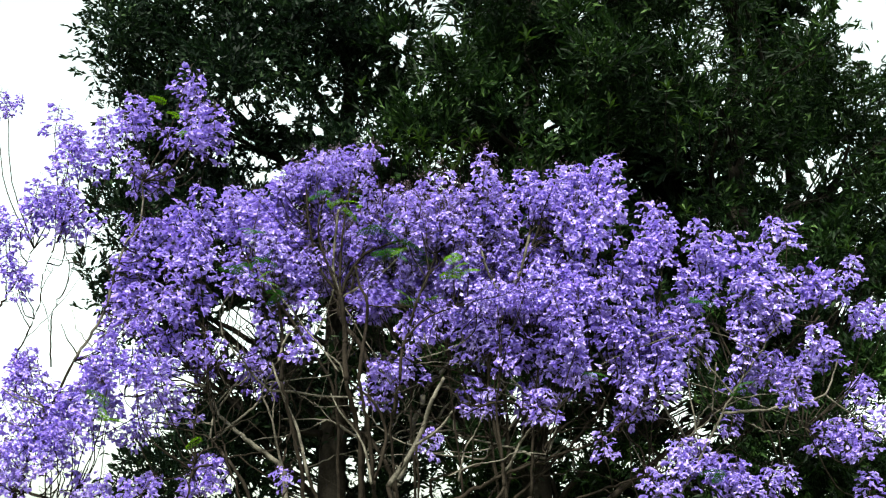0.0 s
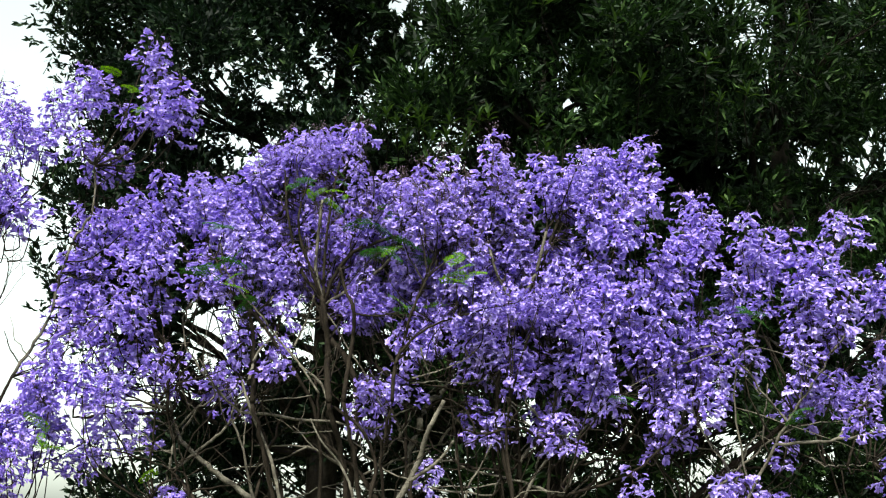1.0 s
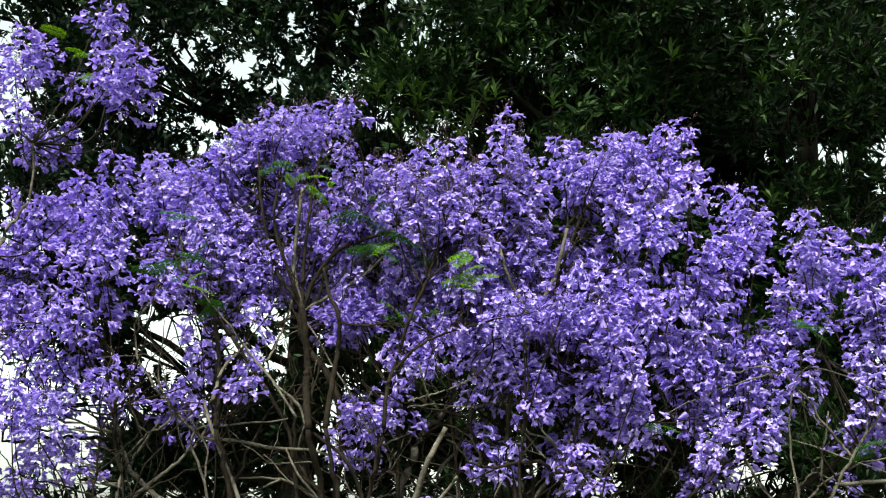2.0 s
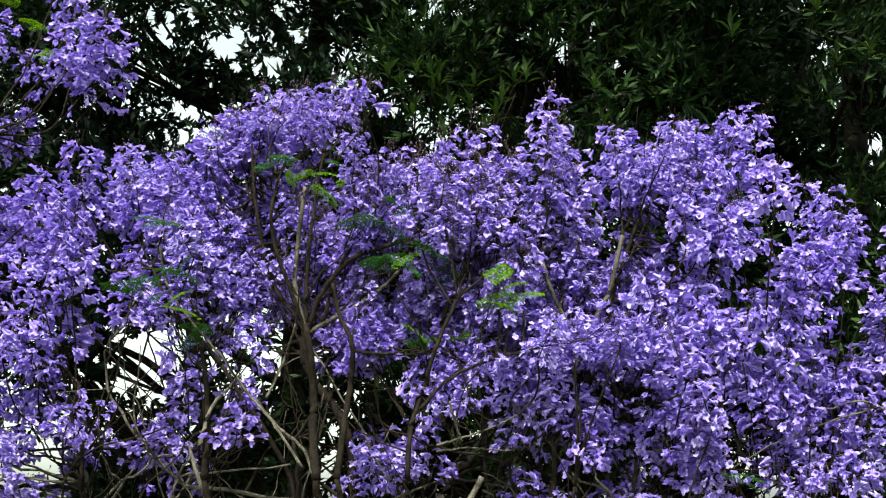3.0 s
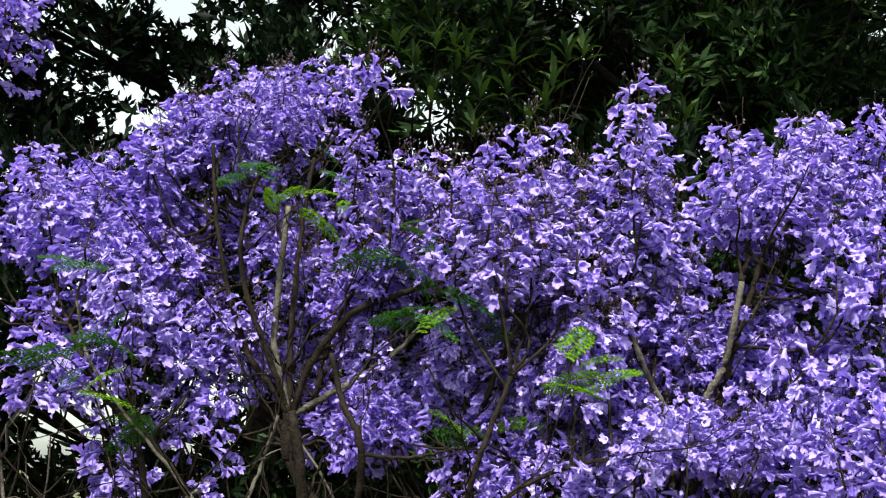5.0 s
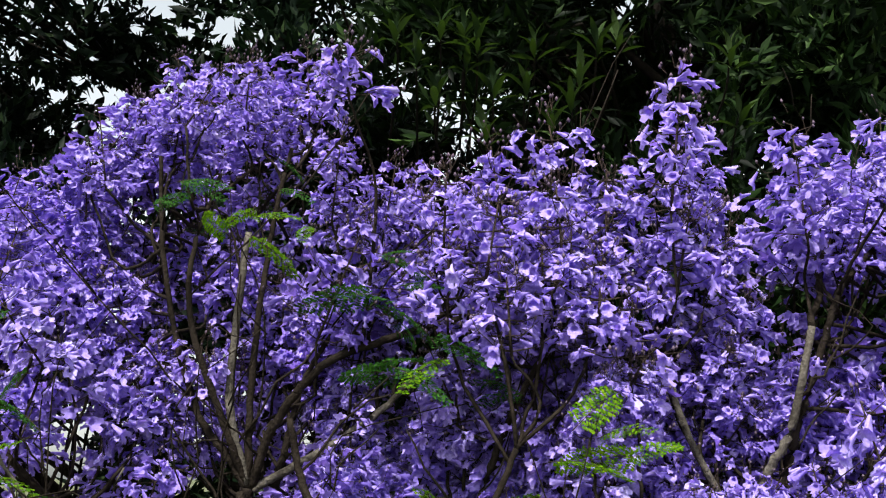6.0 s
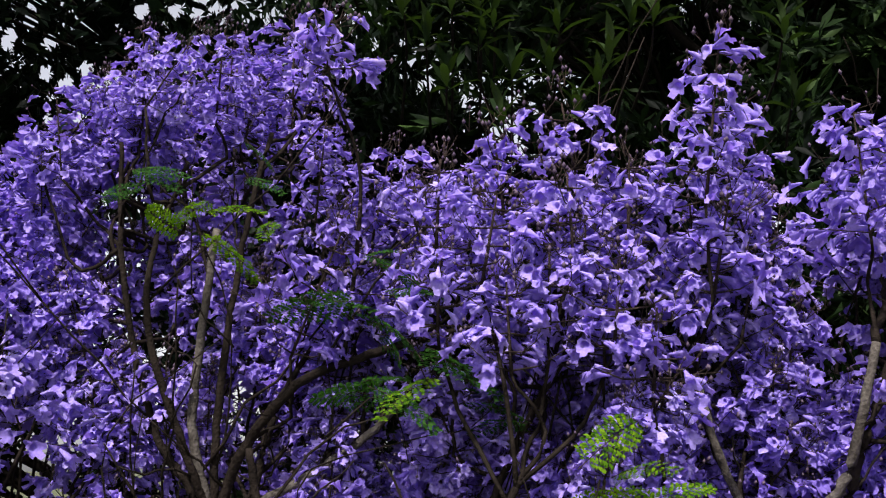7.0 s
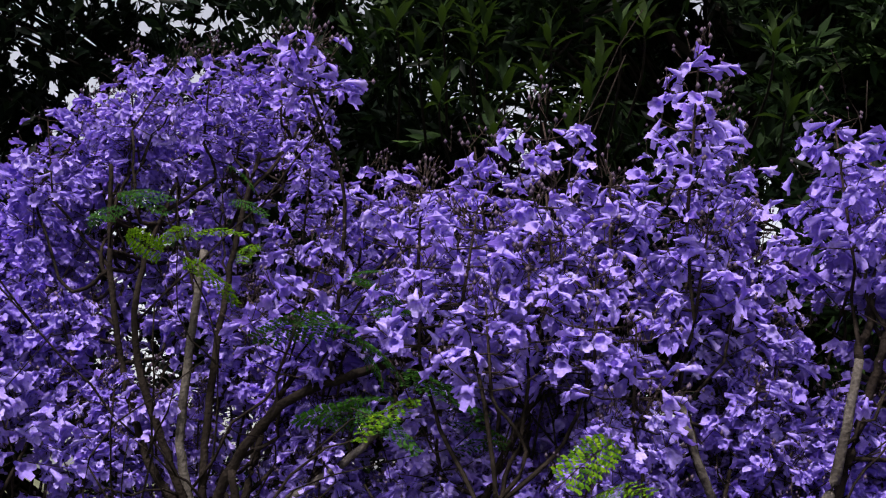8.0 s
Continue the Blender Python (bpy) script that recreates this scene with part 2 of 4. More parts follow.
def place_many(build, shape, mats, mat):
    v, faces = shape
    for m in mats:
        build.add(v @ m[:, :3].T + m[:, 3], faces, mat)


FLOWERS = [flower_shape(s) for s in range(8)]
FLOWERS_MID = [flower_shape(s, 1) for s in range(20, 34)]
FLOWERS_PLAIN = [flower_shape(s, 0) for s in range(40, 54)]


def panicle_plan(seed, height, radius, count, step=0.034):
    """Stalk lines, flower seats and directions of one branched flower head, standing at the origin."""
    rng = np.random.default_rng(seed)
    lean = rng.normal(0, 0.12, 2)
    on_axis = lambda t: np.array([lean[0] * t * height, lean[1] * t * height, t * height])
    lines, seats, ways, tips = [([on_axis(t) for t in (0, 0.35, 0.7, 1.0)], 0.0030, 0.0014)], [], [], []
    tiers = max(5, int(height / step))
    per = count / tiers / 3.0
    for i in range(tiers):
        t = (i + 0.25) / tiers
        foot = on_axis(t)
        reach = radius * (1.0 - 0.62 * t) * rng.uniform(0.75, 1.15)
        lift = rng.uniform(0.05, 0.35)
        for k in range(3):
            turn = k * 2.1 + i * 0.9 + rng.normal(0, 0.35)
            out = np.array([math.cos(turn), math.sin(turn), 0])
            end = foot + out * reach * rng.uniform(0.7, 1.1) + np.array([0, 0, reach * lift])
            mid = (foot + end) / 2 + np.array([0, 0, -0.1 * reach])
            lines.append(([foot, mid, end], 0.0015, 0.0008))
            for q in range(max(1, rng.poisson(per * (1.25 - 0.6 * t)))):
                u = rng.uniform(0.35, 1.0)
                seat = foot + (end - foot) * u + rng.normal(0, 1, 3) * [0.010, 0.010, 0.005]
                side = turn + rng.normal(0, 0.8)
                lines.append(([foot + (end - foot) * u, seat], 0.0010, 0.0008))
                seats.append(seat)
                ways.append(np.array([math.cos(side) + 0.2, 0.38 * math.sin(side), rng.normal(-0.12, 0.30)]))
            tips.append((end, out))
    for k in range(rng.integers(7, 12)):
        tips.append((on_axis(rng.uniform(0.85, 1.08)) + rng.normal(0, 0.014, 3), np.append(rng.normal(0, 1, 2), rng.uniform(0.3, 1.4))))
    return lines, np.array(seats), np.array(ways), tips, rng


def panicle_stalks(build, lines, tips, rng, rich=True):
    for pts, r0, r1 in lines:
        if len(pts) == 2 and not rich:
            continue
        if len(pts) == 3 and not rich:
            pts = pts[::2]
        tube(build, pts, r0, r1, 4 if len(pts) > 2 else 3, 0, 1)
    for end, out in tips:
        for k in range(2 if rich else int(rng.random() < 0.6)):
            w = out * rng.uniform(0.3, 0.9) + np.array([0, 0, rng.uniform(0.2, 1.0)]) + rng.normal(0, 0.4, 3)
            w = w / np.linalg.norm(w) * rng.uniform(0.014, 0.045)
            tube(build, [end, end + w], 0.0009, 0.0006, 3, 0, 1)
            if rng.random() < 0.8:
                c = end + w
                s = rng.uniform(0.0022, 0.0042)
                o = np.array([(1, 0, 0), (-1, 0, 0), (0, 1, 0), (0, -1, 0), (0, 0, 1.5), (0, 0, -1.5)]) * s
                build.add(c + o, [(0, 2, 4), (2, 1, 4), (1, 3, 4), (3, 0, 4), (2, 0, 5), (1, 2, 5), (3, 1, 5), (0, 3, 5)], 1)


def stand(ways, rng):
    """Turns for flowers that point along ways."""
    n = len(ways)
    return frames_along(ways, rng.normal(0, 0.45, n), rng.uniform(0.62, 0.97, n))


def panicle_mesh(seed, height, radius, count, shapes, rich):
    lines, seats, ways, tips, rng = panicle_plan(seed, height, radius, count)
    b = Build()
    panicle_stalks(b, lines, tips, rng, rich)
    kind = rng.integers(0, len(shapes), len(seats))
    rot = stand(ways, rng) * (1.0 if rich else 1.12)
    for k in range(len(shapes)):
        pick = kind == k
        place_many(b, shapes[k], np.concatenate([rot[pick], seats[pick][:, :, None]], axis=2), 2)
    return b.mesh("flower_head", [STALK, BUD, PETAL])


HEADS = [panicle_mesh(100 + s, 0.19 + 0.02 * (s % 4), 0.112 + 0.008 * (s % 3), 64 + 6 * (s % 3), FLOWERS_MID, True) for s in range(14)]
HEADS_PLAIN = [panicle_mesh(200 + s, 0.19 + 0.02 * (s % 4), 0.112 + 0.008 * (s % 3), 58 + 6 * (s % 3), FLOWERS_PLAIN, False) for s in range(12)]
FLOWER_MESHES = []
for shape_v, shape_f in FLOWERS:
    fb = Build()
    fb.add(shape_v, shape_f)
    FLOWER_MESHES.append(fb.mesh("flower", [PETAL]))

# ---- jacaranda: limbs and flower heads by region ----
BRANCH_LINES = {}
BRANCH_LINES["trunkfork"] = (0.022, 0.016, 0, [(-0.383, 4.700, 3.173), (-0.387, 4.690, 3.223), (-0.384, 4.680, 3.281)])
BRANCH_LINES["a"] = (0.011, 0.005, 0, [(-0.384, 4.680, 3.281), (-0.428, 4.680, 3.346), (-0.478, 4.680, 3.411), (-0.532, 4.680, 3.556), (-0.571, 4.680, 3.754), (-0.591, 4.700, 3.951)])
BRANCH_LINES["b"] = (0.01, 0.005, 0, [(-0.385, 4.680, 3.287), (-0.438, 4.640, 3.432), (-0.497, 4.630, 3.598), (-0.500, 4.640, 3.747), (-0.460, 4.680, 3.909)])
BRANCH_LINES["c"] = (0.011, 0.008, 1, [(-0.385, 4.680, 3.287), (-0.420, 4.660, 3.446), (-0.410, 4.650, 3.627), (-0.394, 4.650, 3.782)])
BRANCH_LINES["d"] = (0.01, 0.005, 0, [(-0.383, 4.680, 3.287), (-0.383, 4.680, 3.448), (-0.373, 4.700, 3.660), (-0.350, 4.730, 3.859), (-0.327, 4.750, 3.983)])
BRANCH_LINES["e"] = (0.012, 0.007, 0, [(-0.376, 4.680, 3.281), (-0.331, 4.640, 3.398), (-0.238, 4.620, 3.513), (-0.120, 4.620, 3.563), (0.001, 4.640, 3.603), (0.057, 4.660, 3.616)])
BRANCH_LINES["f"] = (0.011, 0.007, 1, [(-0.373, 4.680, 3.279), (-0.331, 4.680, 3.303), (-0.237, 4.680, 3.356), (-0.130, 4.680, 3.429), (-0.059, 4.700, 3.505)])
BRANCH_LINES["g"] = (0.01, 0.005, 0, [(-0.332, 4.700, 3.282), (-0.305, 4.700, 3.402), (-0.277, 4.700, 3.500), (-0.213, 4.730, 3.617)])
BRANCH_LINES["h"] = (0.0095, 0.005, 0, [(0.037, 4.620, 3.176), (0.093, 4.600, 3.340), (0.162, 4.590, 3.492), (0.219, 4.590, 3.568), (0.316, 4.620, 3.643)])
BRANCH_LINES["i"] = (0.0075, 0.005, 0, [(0.266, 4.620, 3.177), (0.217, 4.600, 3.283), (0.182, 4.590, 3.387), (0.165, 4.590, 3.469)])
BRANCH_LINES["j"] = (0.01, 0.007, 1, [(0.583, 4.600, 3.125), (0.510, 4.570, 3.273), (0.445, 4.550, 3.398), (0.410, 4.570, 3.535)])
BRANCH_LINES["k"] = (0.0128, 0.0085, 1, [(0.526, 4.600, 3.159), (0.589, 4.550, 3.307), (0.633, 4.520, 3.397), (0.680, 4.520, 3.584)])
BRANCH_LINES["kk"] = (0.0118, 0.005, 0, [(0.680, 4.520, 3.584), (0.774, 4.680, 3.749), (0.841, 4.780, 3.877)])
BRANCH_LINES["l"] = (0.011, 0.006, 0, [(0.620, 4.560, 3.285), (0.654, 4.540, 3.411), (0.705, 4.540, 3.552), (0.752, 4.560, 3.664), (0.837, 4.580, 3.755)])
BRANCH_LINES["m"] = (0.012, 0.005, 0, [(-0.657, 4.630, 3.164), (-0.726, 4.610, 3.243), (-0.801, 4.600, 3.311), (-0.858, 4.600, 3.402), (-0.899, 4.620, 3.485)])
BRANCH_LINES["n"] = (0.028, 0.012, 1, [(-0.671, 4.710, 2.152), (-0.737, 4.710, 2.334), (-0.900, 4.720, 2.514), (-1.064, 4.730, 2.663), (-1.147, 4.740, 2.886)])
BRANCH_LINES["o"] = (0.014, 0.006, 1, [(-1.085, 4.710, 2.491), (-0.916, 4.710, 2.597), (-0.781, 4.720, 2.769), (-0.709, 4.740, 2.929)])
BRANCH_LINES["p"] = (0.036, 0.014, 1, [(-0.108, 4.810, 2.150), (0.017, 4.810, 2.426), (0.118, 4.820, 2.692), (0.224, 4.840, 2.964), (0.258, 4.860, 3.195)])
BRANCH_LINES["q"] = (0.02, 0.009, 0, [(-0.070, 4.710, 2.208), (-0.188, 4.700, 2.467), (-0.324, 4.680, 2.660), (-0.413, 4.660, 2.915)])
BRANCH_LINES["r"] = (0.022, 0.01, 0, [(0.514, 4.840, 2.146), (0.504, 4.840, 2.454), (0.461, 4.840, 2.706), (0.384, 4.840, 2.930), (0.365, 4.860, 3.193)])
BRANCH_LINES["s"] = (0.02, 0.008, 0, [(0.238, 4.660, 2.144), (0.482, 4.640, 2.237), (0.726, 4.620, 2.333), (1.034, 4.610, 2.519), (1.347, 4.610, 2.735)])
BRANCH_LINES["t"] = (0.016, 0.006, 0, [(0.558, 4.710, 2.143), (0.807, 4.690, 2.366), (1.044, 4.680, 2.622), (1.146, 4.680, 2.869)])
BRANCH_LINES["u"] = (0.014, 0.006, 0, [(0.661, 4.610, 2.170), (0.675, 4.600, 2.528), (0.671, 4.580, 2.892), (0.653, 4.560, 3.264)])
BRANCH_LINES["v"] = (0.014, 0.008, 1, [(-1.866, 4.660, 2.931), (-1.724, 4.660, 3.233), (-1.629, 4.660, 3.541), (-1.559, 4.660, 3.772), (-1.536, 4.680, 3.979)])
BRANCH_LINES["w"] = (0.026, 0.012, 0, [(-2.165, 4.680, 2.132), (-2.023, 4.660, 2.434), (-1.866, 4.660, 2.931)])
BRANCH_LINES["x"] = (0.016, 0.005, 0, [(-2.391, 4.760, 3.014), (-2.324, 4.760, 3.209), (-2.256, 4.760, 3.389), (-2.172, 4.760, 3.604)])
BRANCH_LINES["y"] = (0.012, 0.004, 0, [(-1.189, 4.610, 2.178), (-1.153, 4.610, 2.424), (-1.048, 4.610, 2.499), (-1.105, 4.620, 2.730), (-1.125, 4.640, 2.888)])
BRANCH_LINES["z"] = (0.014, 0.006, 1, [(1.431, 4.560, 2.134), (1.626, 4.540, 2.514), (1.788, 4.520, 2.796), (2.033, 4.510, 3.113)])
BRANCH_LINES["aa"] = (0.012, 0.004, 0, [(0.851, 4.760, 2.142), (1.160, 4.740, 2.260), (1.465, 4.720, 2.311), (1.653, 4.720, 2.406)])
BRANCH_LINES["ab"] = (0.03, 0.01, 0, [(1.048, 4.910, 2.113), (1.435, 4.890, 2.450), (1.921, 4.860, 2.789), (2.327, 4.860, 3.170)])
BRANCH_LINES["ac"] = (0.012, 0.005, 1, [(-0.274, 4.910, 2.178), (-0.244, 4.910, 2.434), (0.059, 4.910, 2.526), (0.236, 4.910, 2.636)])
BRANCH_LINES["ad"] = (0.018, 0.008, 0, [(-0.534, 4.960, 2.156), (-0.604, 4.960, 2.472), (-0.722, 4.960, 2.698), (-0.843, 4.960, 2.960)])
BRANCH_LINES["ae"] = (0.008, 0.003, 1, [(1.841, 4.560, 2.538), (1.959, 4.560, 2.525), (2.123, 4.560, 2.520)])
BRANCH_LINES["af"] = (0.01, 0.003, 0, [(-2.209, 4.610, 2.251), (-2.022, 4.610, 2.226), (-1.832, 4.610, 2.144)])
BRANCH_LINES["ag"] = (0.008, 0.003, 0, [(-2.222, 4.680, 2.905), (-2.114, 4.680, 3.192), (-2.051, 4.680, 3.452), (-2.013, 4.680, 3.617)])
BRANCH_LINES["ah"] = (0.008, 0.003, 0, [(-1.991, 4.660, 2.900), (-1.962, 4.660, 3.187), (-1.910, 4.660, 3.381), (-1.980, 4.660, 3.711)])
BRANCH_LINES["bb"] = (0.012, 0.005, 0, [(-0.191, 4.680, 2.328), (-0.098, 4.660, 2.601), (-0.031, 4.660, 2.879), (0.042, 4.660, 3.163)])
BRANCH_LINES["bc"] = (0.012, 0.004, 0, [(-0.893, 4.660, 2.153), (-0.963, 4.660, 2.425), (-1.060, 4.660, 2.548), (-1.093, 4.660, 2.765)])
BRANCH_LINES["be"] = (0.012, 0.004, 0, [(0.117, 4.660, 2.265), (0.393, 4.660, 2.353), (0.549, 4.660, 2.534), (0.815, 4.660, 2.715)])
BRANCH_LINES["bf"] = (0.01, 0.004, 0, [(0.483, 4.700, 2.233), (0.489, 4.700, 2.599), (0.454, 4.700, 2.754), (0.494, 4.700, 2.910)])
BRANCH_LINES["trunk_dark"] = (0.019, 0.013, 0, [(-0.314, 4.440, 2.784), (-0.329, 4.460, 2.944), (-0.330, 4.480, 3.042), (-0.340, 4.440, 3.170), (-0.359, 4.460, 3.275)])
BRANCH_LINES["trunk_side"] = (0.014, 0.007, 0, [(-0.246, 4.400, 2.785), (-0.228, 4.420, 2.943), (-0.212, 4.440, 3.072), (-0.204, 4.400, 3.199), (-0.246, 4.420, 3.292), (-0.273, 4.440, 3.403)])
BRANCH_LINES["lean_long"] = (0.006, 0.0035, 1, [(-0.346, 4.340, 2.817), (-0.446, 4.360, 2.957), (-0.532, 4.380, 3.053), (-0.609, 4.340, 3.161), (-0.714, 4.360, 3.276), (-0.796, 4.380, 3.394), (-0.813, 4.340, 3.503)])
BRANCH_LINES["lean_pale"] = (0.006, 0.004, 1, [(-0.467, 4.360, 3.028), (-0.437, 4.380, 3.101), (-0.409, 4.400, 3.183), (-0.380, 4.360, 3.263)])
BRANCH_LINES["left_post"] = (0.015, 0.008, 0, [(-0.662, 4.440, 2.784), (-0.665, 4.460, 2.976), (-0.679, 4.480, 3.108), (-0.690, 4.440, 3.203)])
BRANCH_LINES["left_fork"] = (0.009, 0.005, 1, [(-0.681, 4.420, 2.879), (-0.651, 4.440, 3.000), (-0.598, 4.460, 3.070), (-0.556, 4.420, 3.104)])
BRANCH_LINES["arch"] = (0.008, 0.004, 0, [(0.015, 4.340, 2.995), (0.095, 4.360, 3.083), (0.224, 4.380, 3.149), (0.383, 4.340, 3.185)])
BRANCH_LINES["rise"] = (0.01, 0.007, 0, [(-0.027, 4.420, 2.785), (-0.018, 4.440, 2.943), (0.017, 4.460, 3.049), (0.063, 4.420, 3.201), (0.127, 4.440, 3.353)])
BRANCH_LINES["stick"] = (0.005, 0.004, 1, [(0.104, 4.360, 3.020), (0.120, 4.380, 2.957), (0.143, 4.400, 2.898)])
BRANCH_LINES["cross_a"] = (0.005, 0.003, 1, [(0.063, 4.400, 2.887), (0.143, 4.420, 2.911), (0.234, 4.440, 2.943), (0.320, 4.400, 2.982)])
BRANCH_LINES["cross_b"] = (0.0042, 0.0025, 1, [(0.063, 4.460, 2.870), (0.162, 4.490, 2.883), (0.279, 4.520, 2.877), (0.415, 4.550, 2.900)])
BRANCH_LINES["cross_c"] = (0.006, 0.003, 0, [(-0.204, 4.400, 3.180), (-0.100, 4.420, 3.175), (0.006, 4.440, 3.195)])
BRANCH_LINES["low_left"] = (0.008, 0.004, 1, [(-0.324, 4.440, 2.800), (-0.360, 4.460, 2.879), (-0.446, 4.480, 2.952), (-0.508, 4.440, 3.032)])
BRANCH_LINES["tan_limb"] = (0.018, 0.011, 1, [(-0.090, 4.420, 2.224), (0.028, 4.440, 2.397), (0.088, 4.460, 2.520), (0.134, 4.420, 2.653), (0.205, 4.440, 2.791)])
BRANCH_LINES["tan_fork"] = (0.01, 0.006, 1, [(0.058, 4.400, 2.436), (0.139, 4.420, 2.490), (0.204, 4.440, 2.550), (0.249, 4.400, 2.609)])
BRANCH_LINES["low_arc"] = (0.009, 0.004, 1, [(-0.176, 4.420, 2.238), (-0.212, 4.440, 2.412), (-0.271, 4.460, 2.522), (-0.345, 4.420, 2.615), (-0.396, 4.440, 2.713)])
BRANCH_LINES["low_dark"] = (0.013, 0.007, 0, [(-0.172, 4.460, 2.225), (-0.117, 4.480, 2.413), (-0.108, 4.500, 2.523), (-0.175, 4.460, 2.672), (-0.303, 4.480, 2.772)])
BRANCH_LINES["right_post"] = (0.012, 0.006, 0, [(0.516, 4.440, 2.221), (0.503, 4.460, 2.409), (0.482, 4.480, 2.600), (0.495, 4.440, 2.761)])
BRANCH_LINES["low_right"] = (0.005, 0.003, 1, [(0.225, 4.400, 2.275), (0.360, 4.420, 2.333), (0.497, 4.440, 2.354), (0.577, 4.400, 2.392), (0.740, 4.420, 2.384)])
BRANCH_LINES["low_tip"] = (0.007, 0.004, 1, [(0.278, 4.420, 2.249), (0.312, 4.440, 2.409), (0.362, 4.460, 2.491), (0.418, 4.420, 2.596)])
BRANCH_LINES["mid_tan"] = (0.011, 0.007, 1, [(-0.517, 4.480, 2.281), (-0.575, 4.500, 2.513), (-0.637, 4.520, 2.653), (-0.685, 4.480, 2.775), (-0.725, 4.500, 2.890)])
SPRAY_ROWS = {}
SPRAY_ROWS["left"] = [
    (-2.49, 4.88, 4.56, 0.08, 0.06, 2), (-2.09, 4.83, 4.36, 0.08, 0.08, 2), (-1.95, 4.78, 4.18, 0.17, 0.13, 6), (-1.82, 4.82, 4.32, 0.06, 0.08, 2),
    (-1.60, 4.85, 4.42, 0.13, 0.09, 4), (-1.35, 4.90, 4.63, 0.10, 0.08, 3), (-1.24, 4.82, 4.33, 0.16, 0.13, 6), (-1.54, 4.76, 4.07, 0.14, 0.09, 4),
    (-2.15, 4.71, 3.91, 0.14, 0.09, 4), (-1.95, 4.69, 3.82, 0.19, 0.11, 6), (-2.28, 4.67, 3.74, 0.11, 0.11, 4), (-2.20, 4.60, 3.45, 0.07, 0.11, 3),
]
SPRAY_ROWS["left_lower"] = [
    (-1.66, 4.60, 2.92, 0.24, 0.12, 7), (-1.39, 4.60, 2.89, 0.16, 0.11, 5), (-1.13, 4.60, 2.97, 0.15, 0.09, 4), (-0.85, 4.60, 2.90, 0.13, 0.08, 3),
    (-1.33, 4.60, 2.69, 0.11, 0.09, 3), (-1.50, 4.60, 2.59, 0.11, 0.08, 2), (-2.05, 4.60, 2.66, 0.17, 0.10, 6), (-2.13, 4.60, 2.46, 0.13, 0.10, 5),
    (-1.91, 4.60, 2.43, 0.11, 0.06, 3), (-2.16, 4.60, 2.93, 0.11, 0.06, 3), (-1.47, 4.60, 2.27, 0.13, 0.08, 3), (-1.16, 4.60, 2.30, 0.13, 0.10, 4),
    (-1.77, 4.60, 2.73, 0.19, 0.16, 6), (-1.88, 4.60, 2.54, 0.16, 0.11, 4), (-2.06, 4.60, 2.85, 0.13, 0.09, 3), (-1.74, 4.60, 2.24, 0.16, 0.07, 4),
    (-2.15, 4.60, 2.28, 0.09, 0.08, 3),
]
SPRAY_ROWS["mid_left"] = [
    (-0.98, 4.81, 3.83, 0.09, 0.09, 3), (-1.22, 4.74, 3.80, 0.17, 0.12, 5), (-0.89, 4.74, 3.77, 0.17, 0.14, 6), (-1.51, 4.59, 3.68, 0.13, 0.11, 4),
    (-1.57, 4.54, 3.46, 0.14, 0.13, 5), (-1.24, 4.55, 3.54, 0.19, 0.12, 6), (-0.89, 4.54, 3.45, 0.17, 0.11, 5), (-0.64, 4.55, 3.55, 0.16, 0.11, 5),
    (-1.59, 4.54, 3.22, 0.16, 0.13, 5), (-1.23, 4.54, 3.28, 0.14, 0.11, 4), (-1.35, 4.54, 3.11, 0.13, 0.08, 2),
]
SPRAY_ROWS["mid"] = [
    (-0.60, 4.96, 4.06, 0.15, 0.10, 6), (-0.39, 4.98, 4.12, 0.15, 0.10, 6), (-0.31, 4.99, 4.19, 0.04, 0.02, 1), (-0.47, 4.88, 3.80, 0.18, 0.12, 5),
    (-0.24, 4.63, 3.62, 0.17, 0.13, 6), (-0.11, 4.90, 3.87, 0.08, 0.06, 3), (-0.48, 4.60, 3.46, 0.14, 0.10, 3), (-0.22, 4.60, 3.30, 0.16, 0.09, 4),
    (-0.06, 4.60, 2.89, 0.15, 0.09, 4), (-0.17, 4.60, 2.75, 0.08, 0.06, 2), (-0.55, 4.60, 3.06, 0.10, 0.08, 2), (-0.79, 4.60, 3.13, 0.11, 0.08, 2),
]
SPRAY_ROWS["centre"] = [
    (0.06, 4.67, 3.79, 0.13, 0.10, 4), (0.26, 4.65, 3.79, 0.16, 0.12, 5), (0.16, 4.54, 3.63, 0.16, 0.12, 6), (0.47, 4.68, 3.94, 0.10, 0.06, 2),
    (0.49, 4.63, 3.74, 0.13, 0.13, 5), (0.31, 4.50, 3.48, 0.19, 0.13, 6), (0.57, 4.50, 3.50, 0.14, 0.11, 5), (0.03, 4.50, 3.42, 0.16, 0.11, 4),
    (0.12, 4.50, 3.12, 0.16, 0.09, 4), (0.40, 4.50, 3.07, 0.16, 0.12, 6), (0.56, 4.50, 2.99, 0.14, 0.11, 4), (0.37, 4.50, 2.72, 0.10, 0.08, 3),
    (0.06, 4.50, 2.47, 0.10, 0.06, 1), (-0.64, 4.50, 2.29, 0.06, 0.03, 1),
]
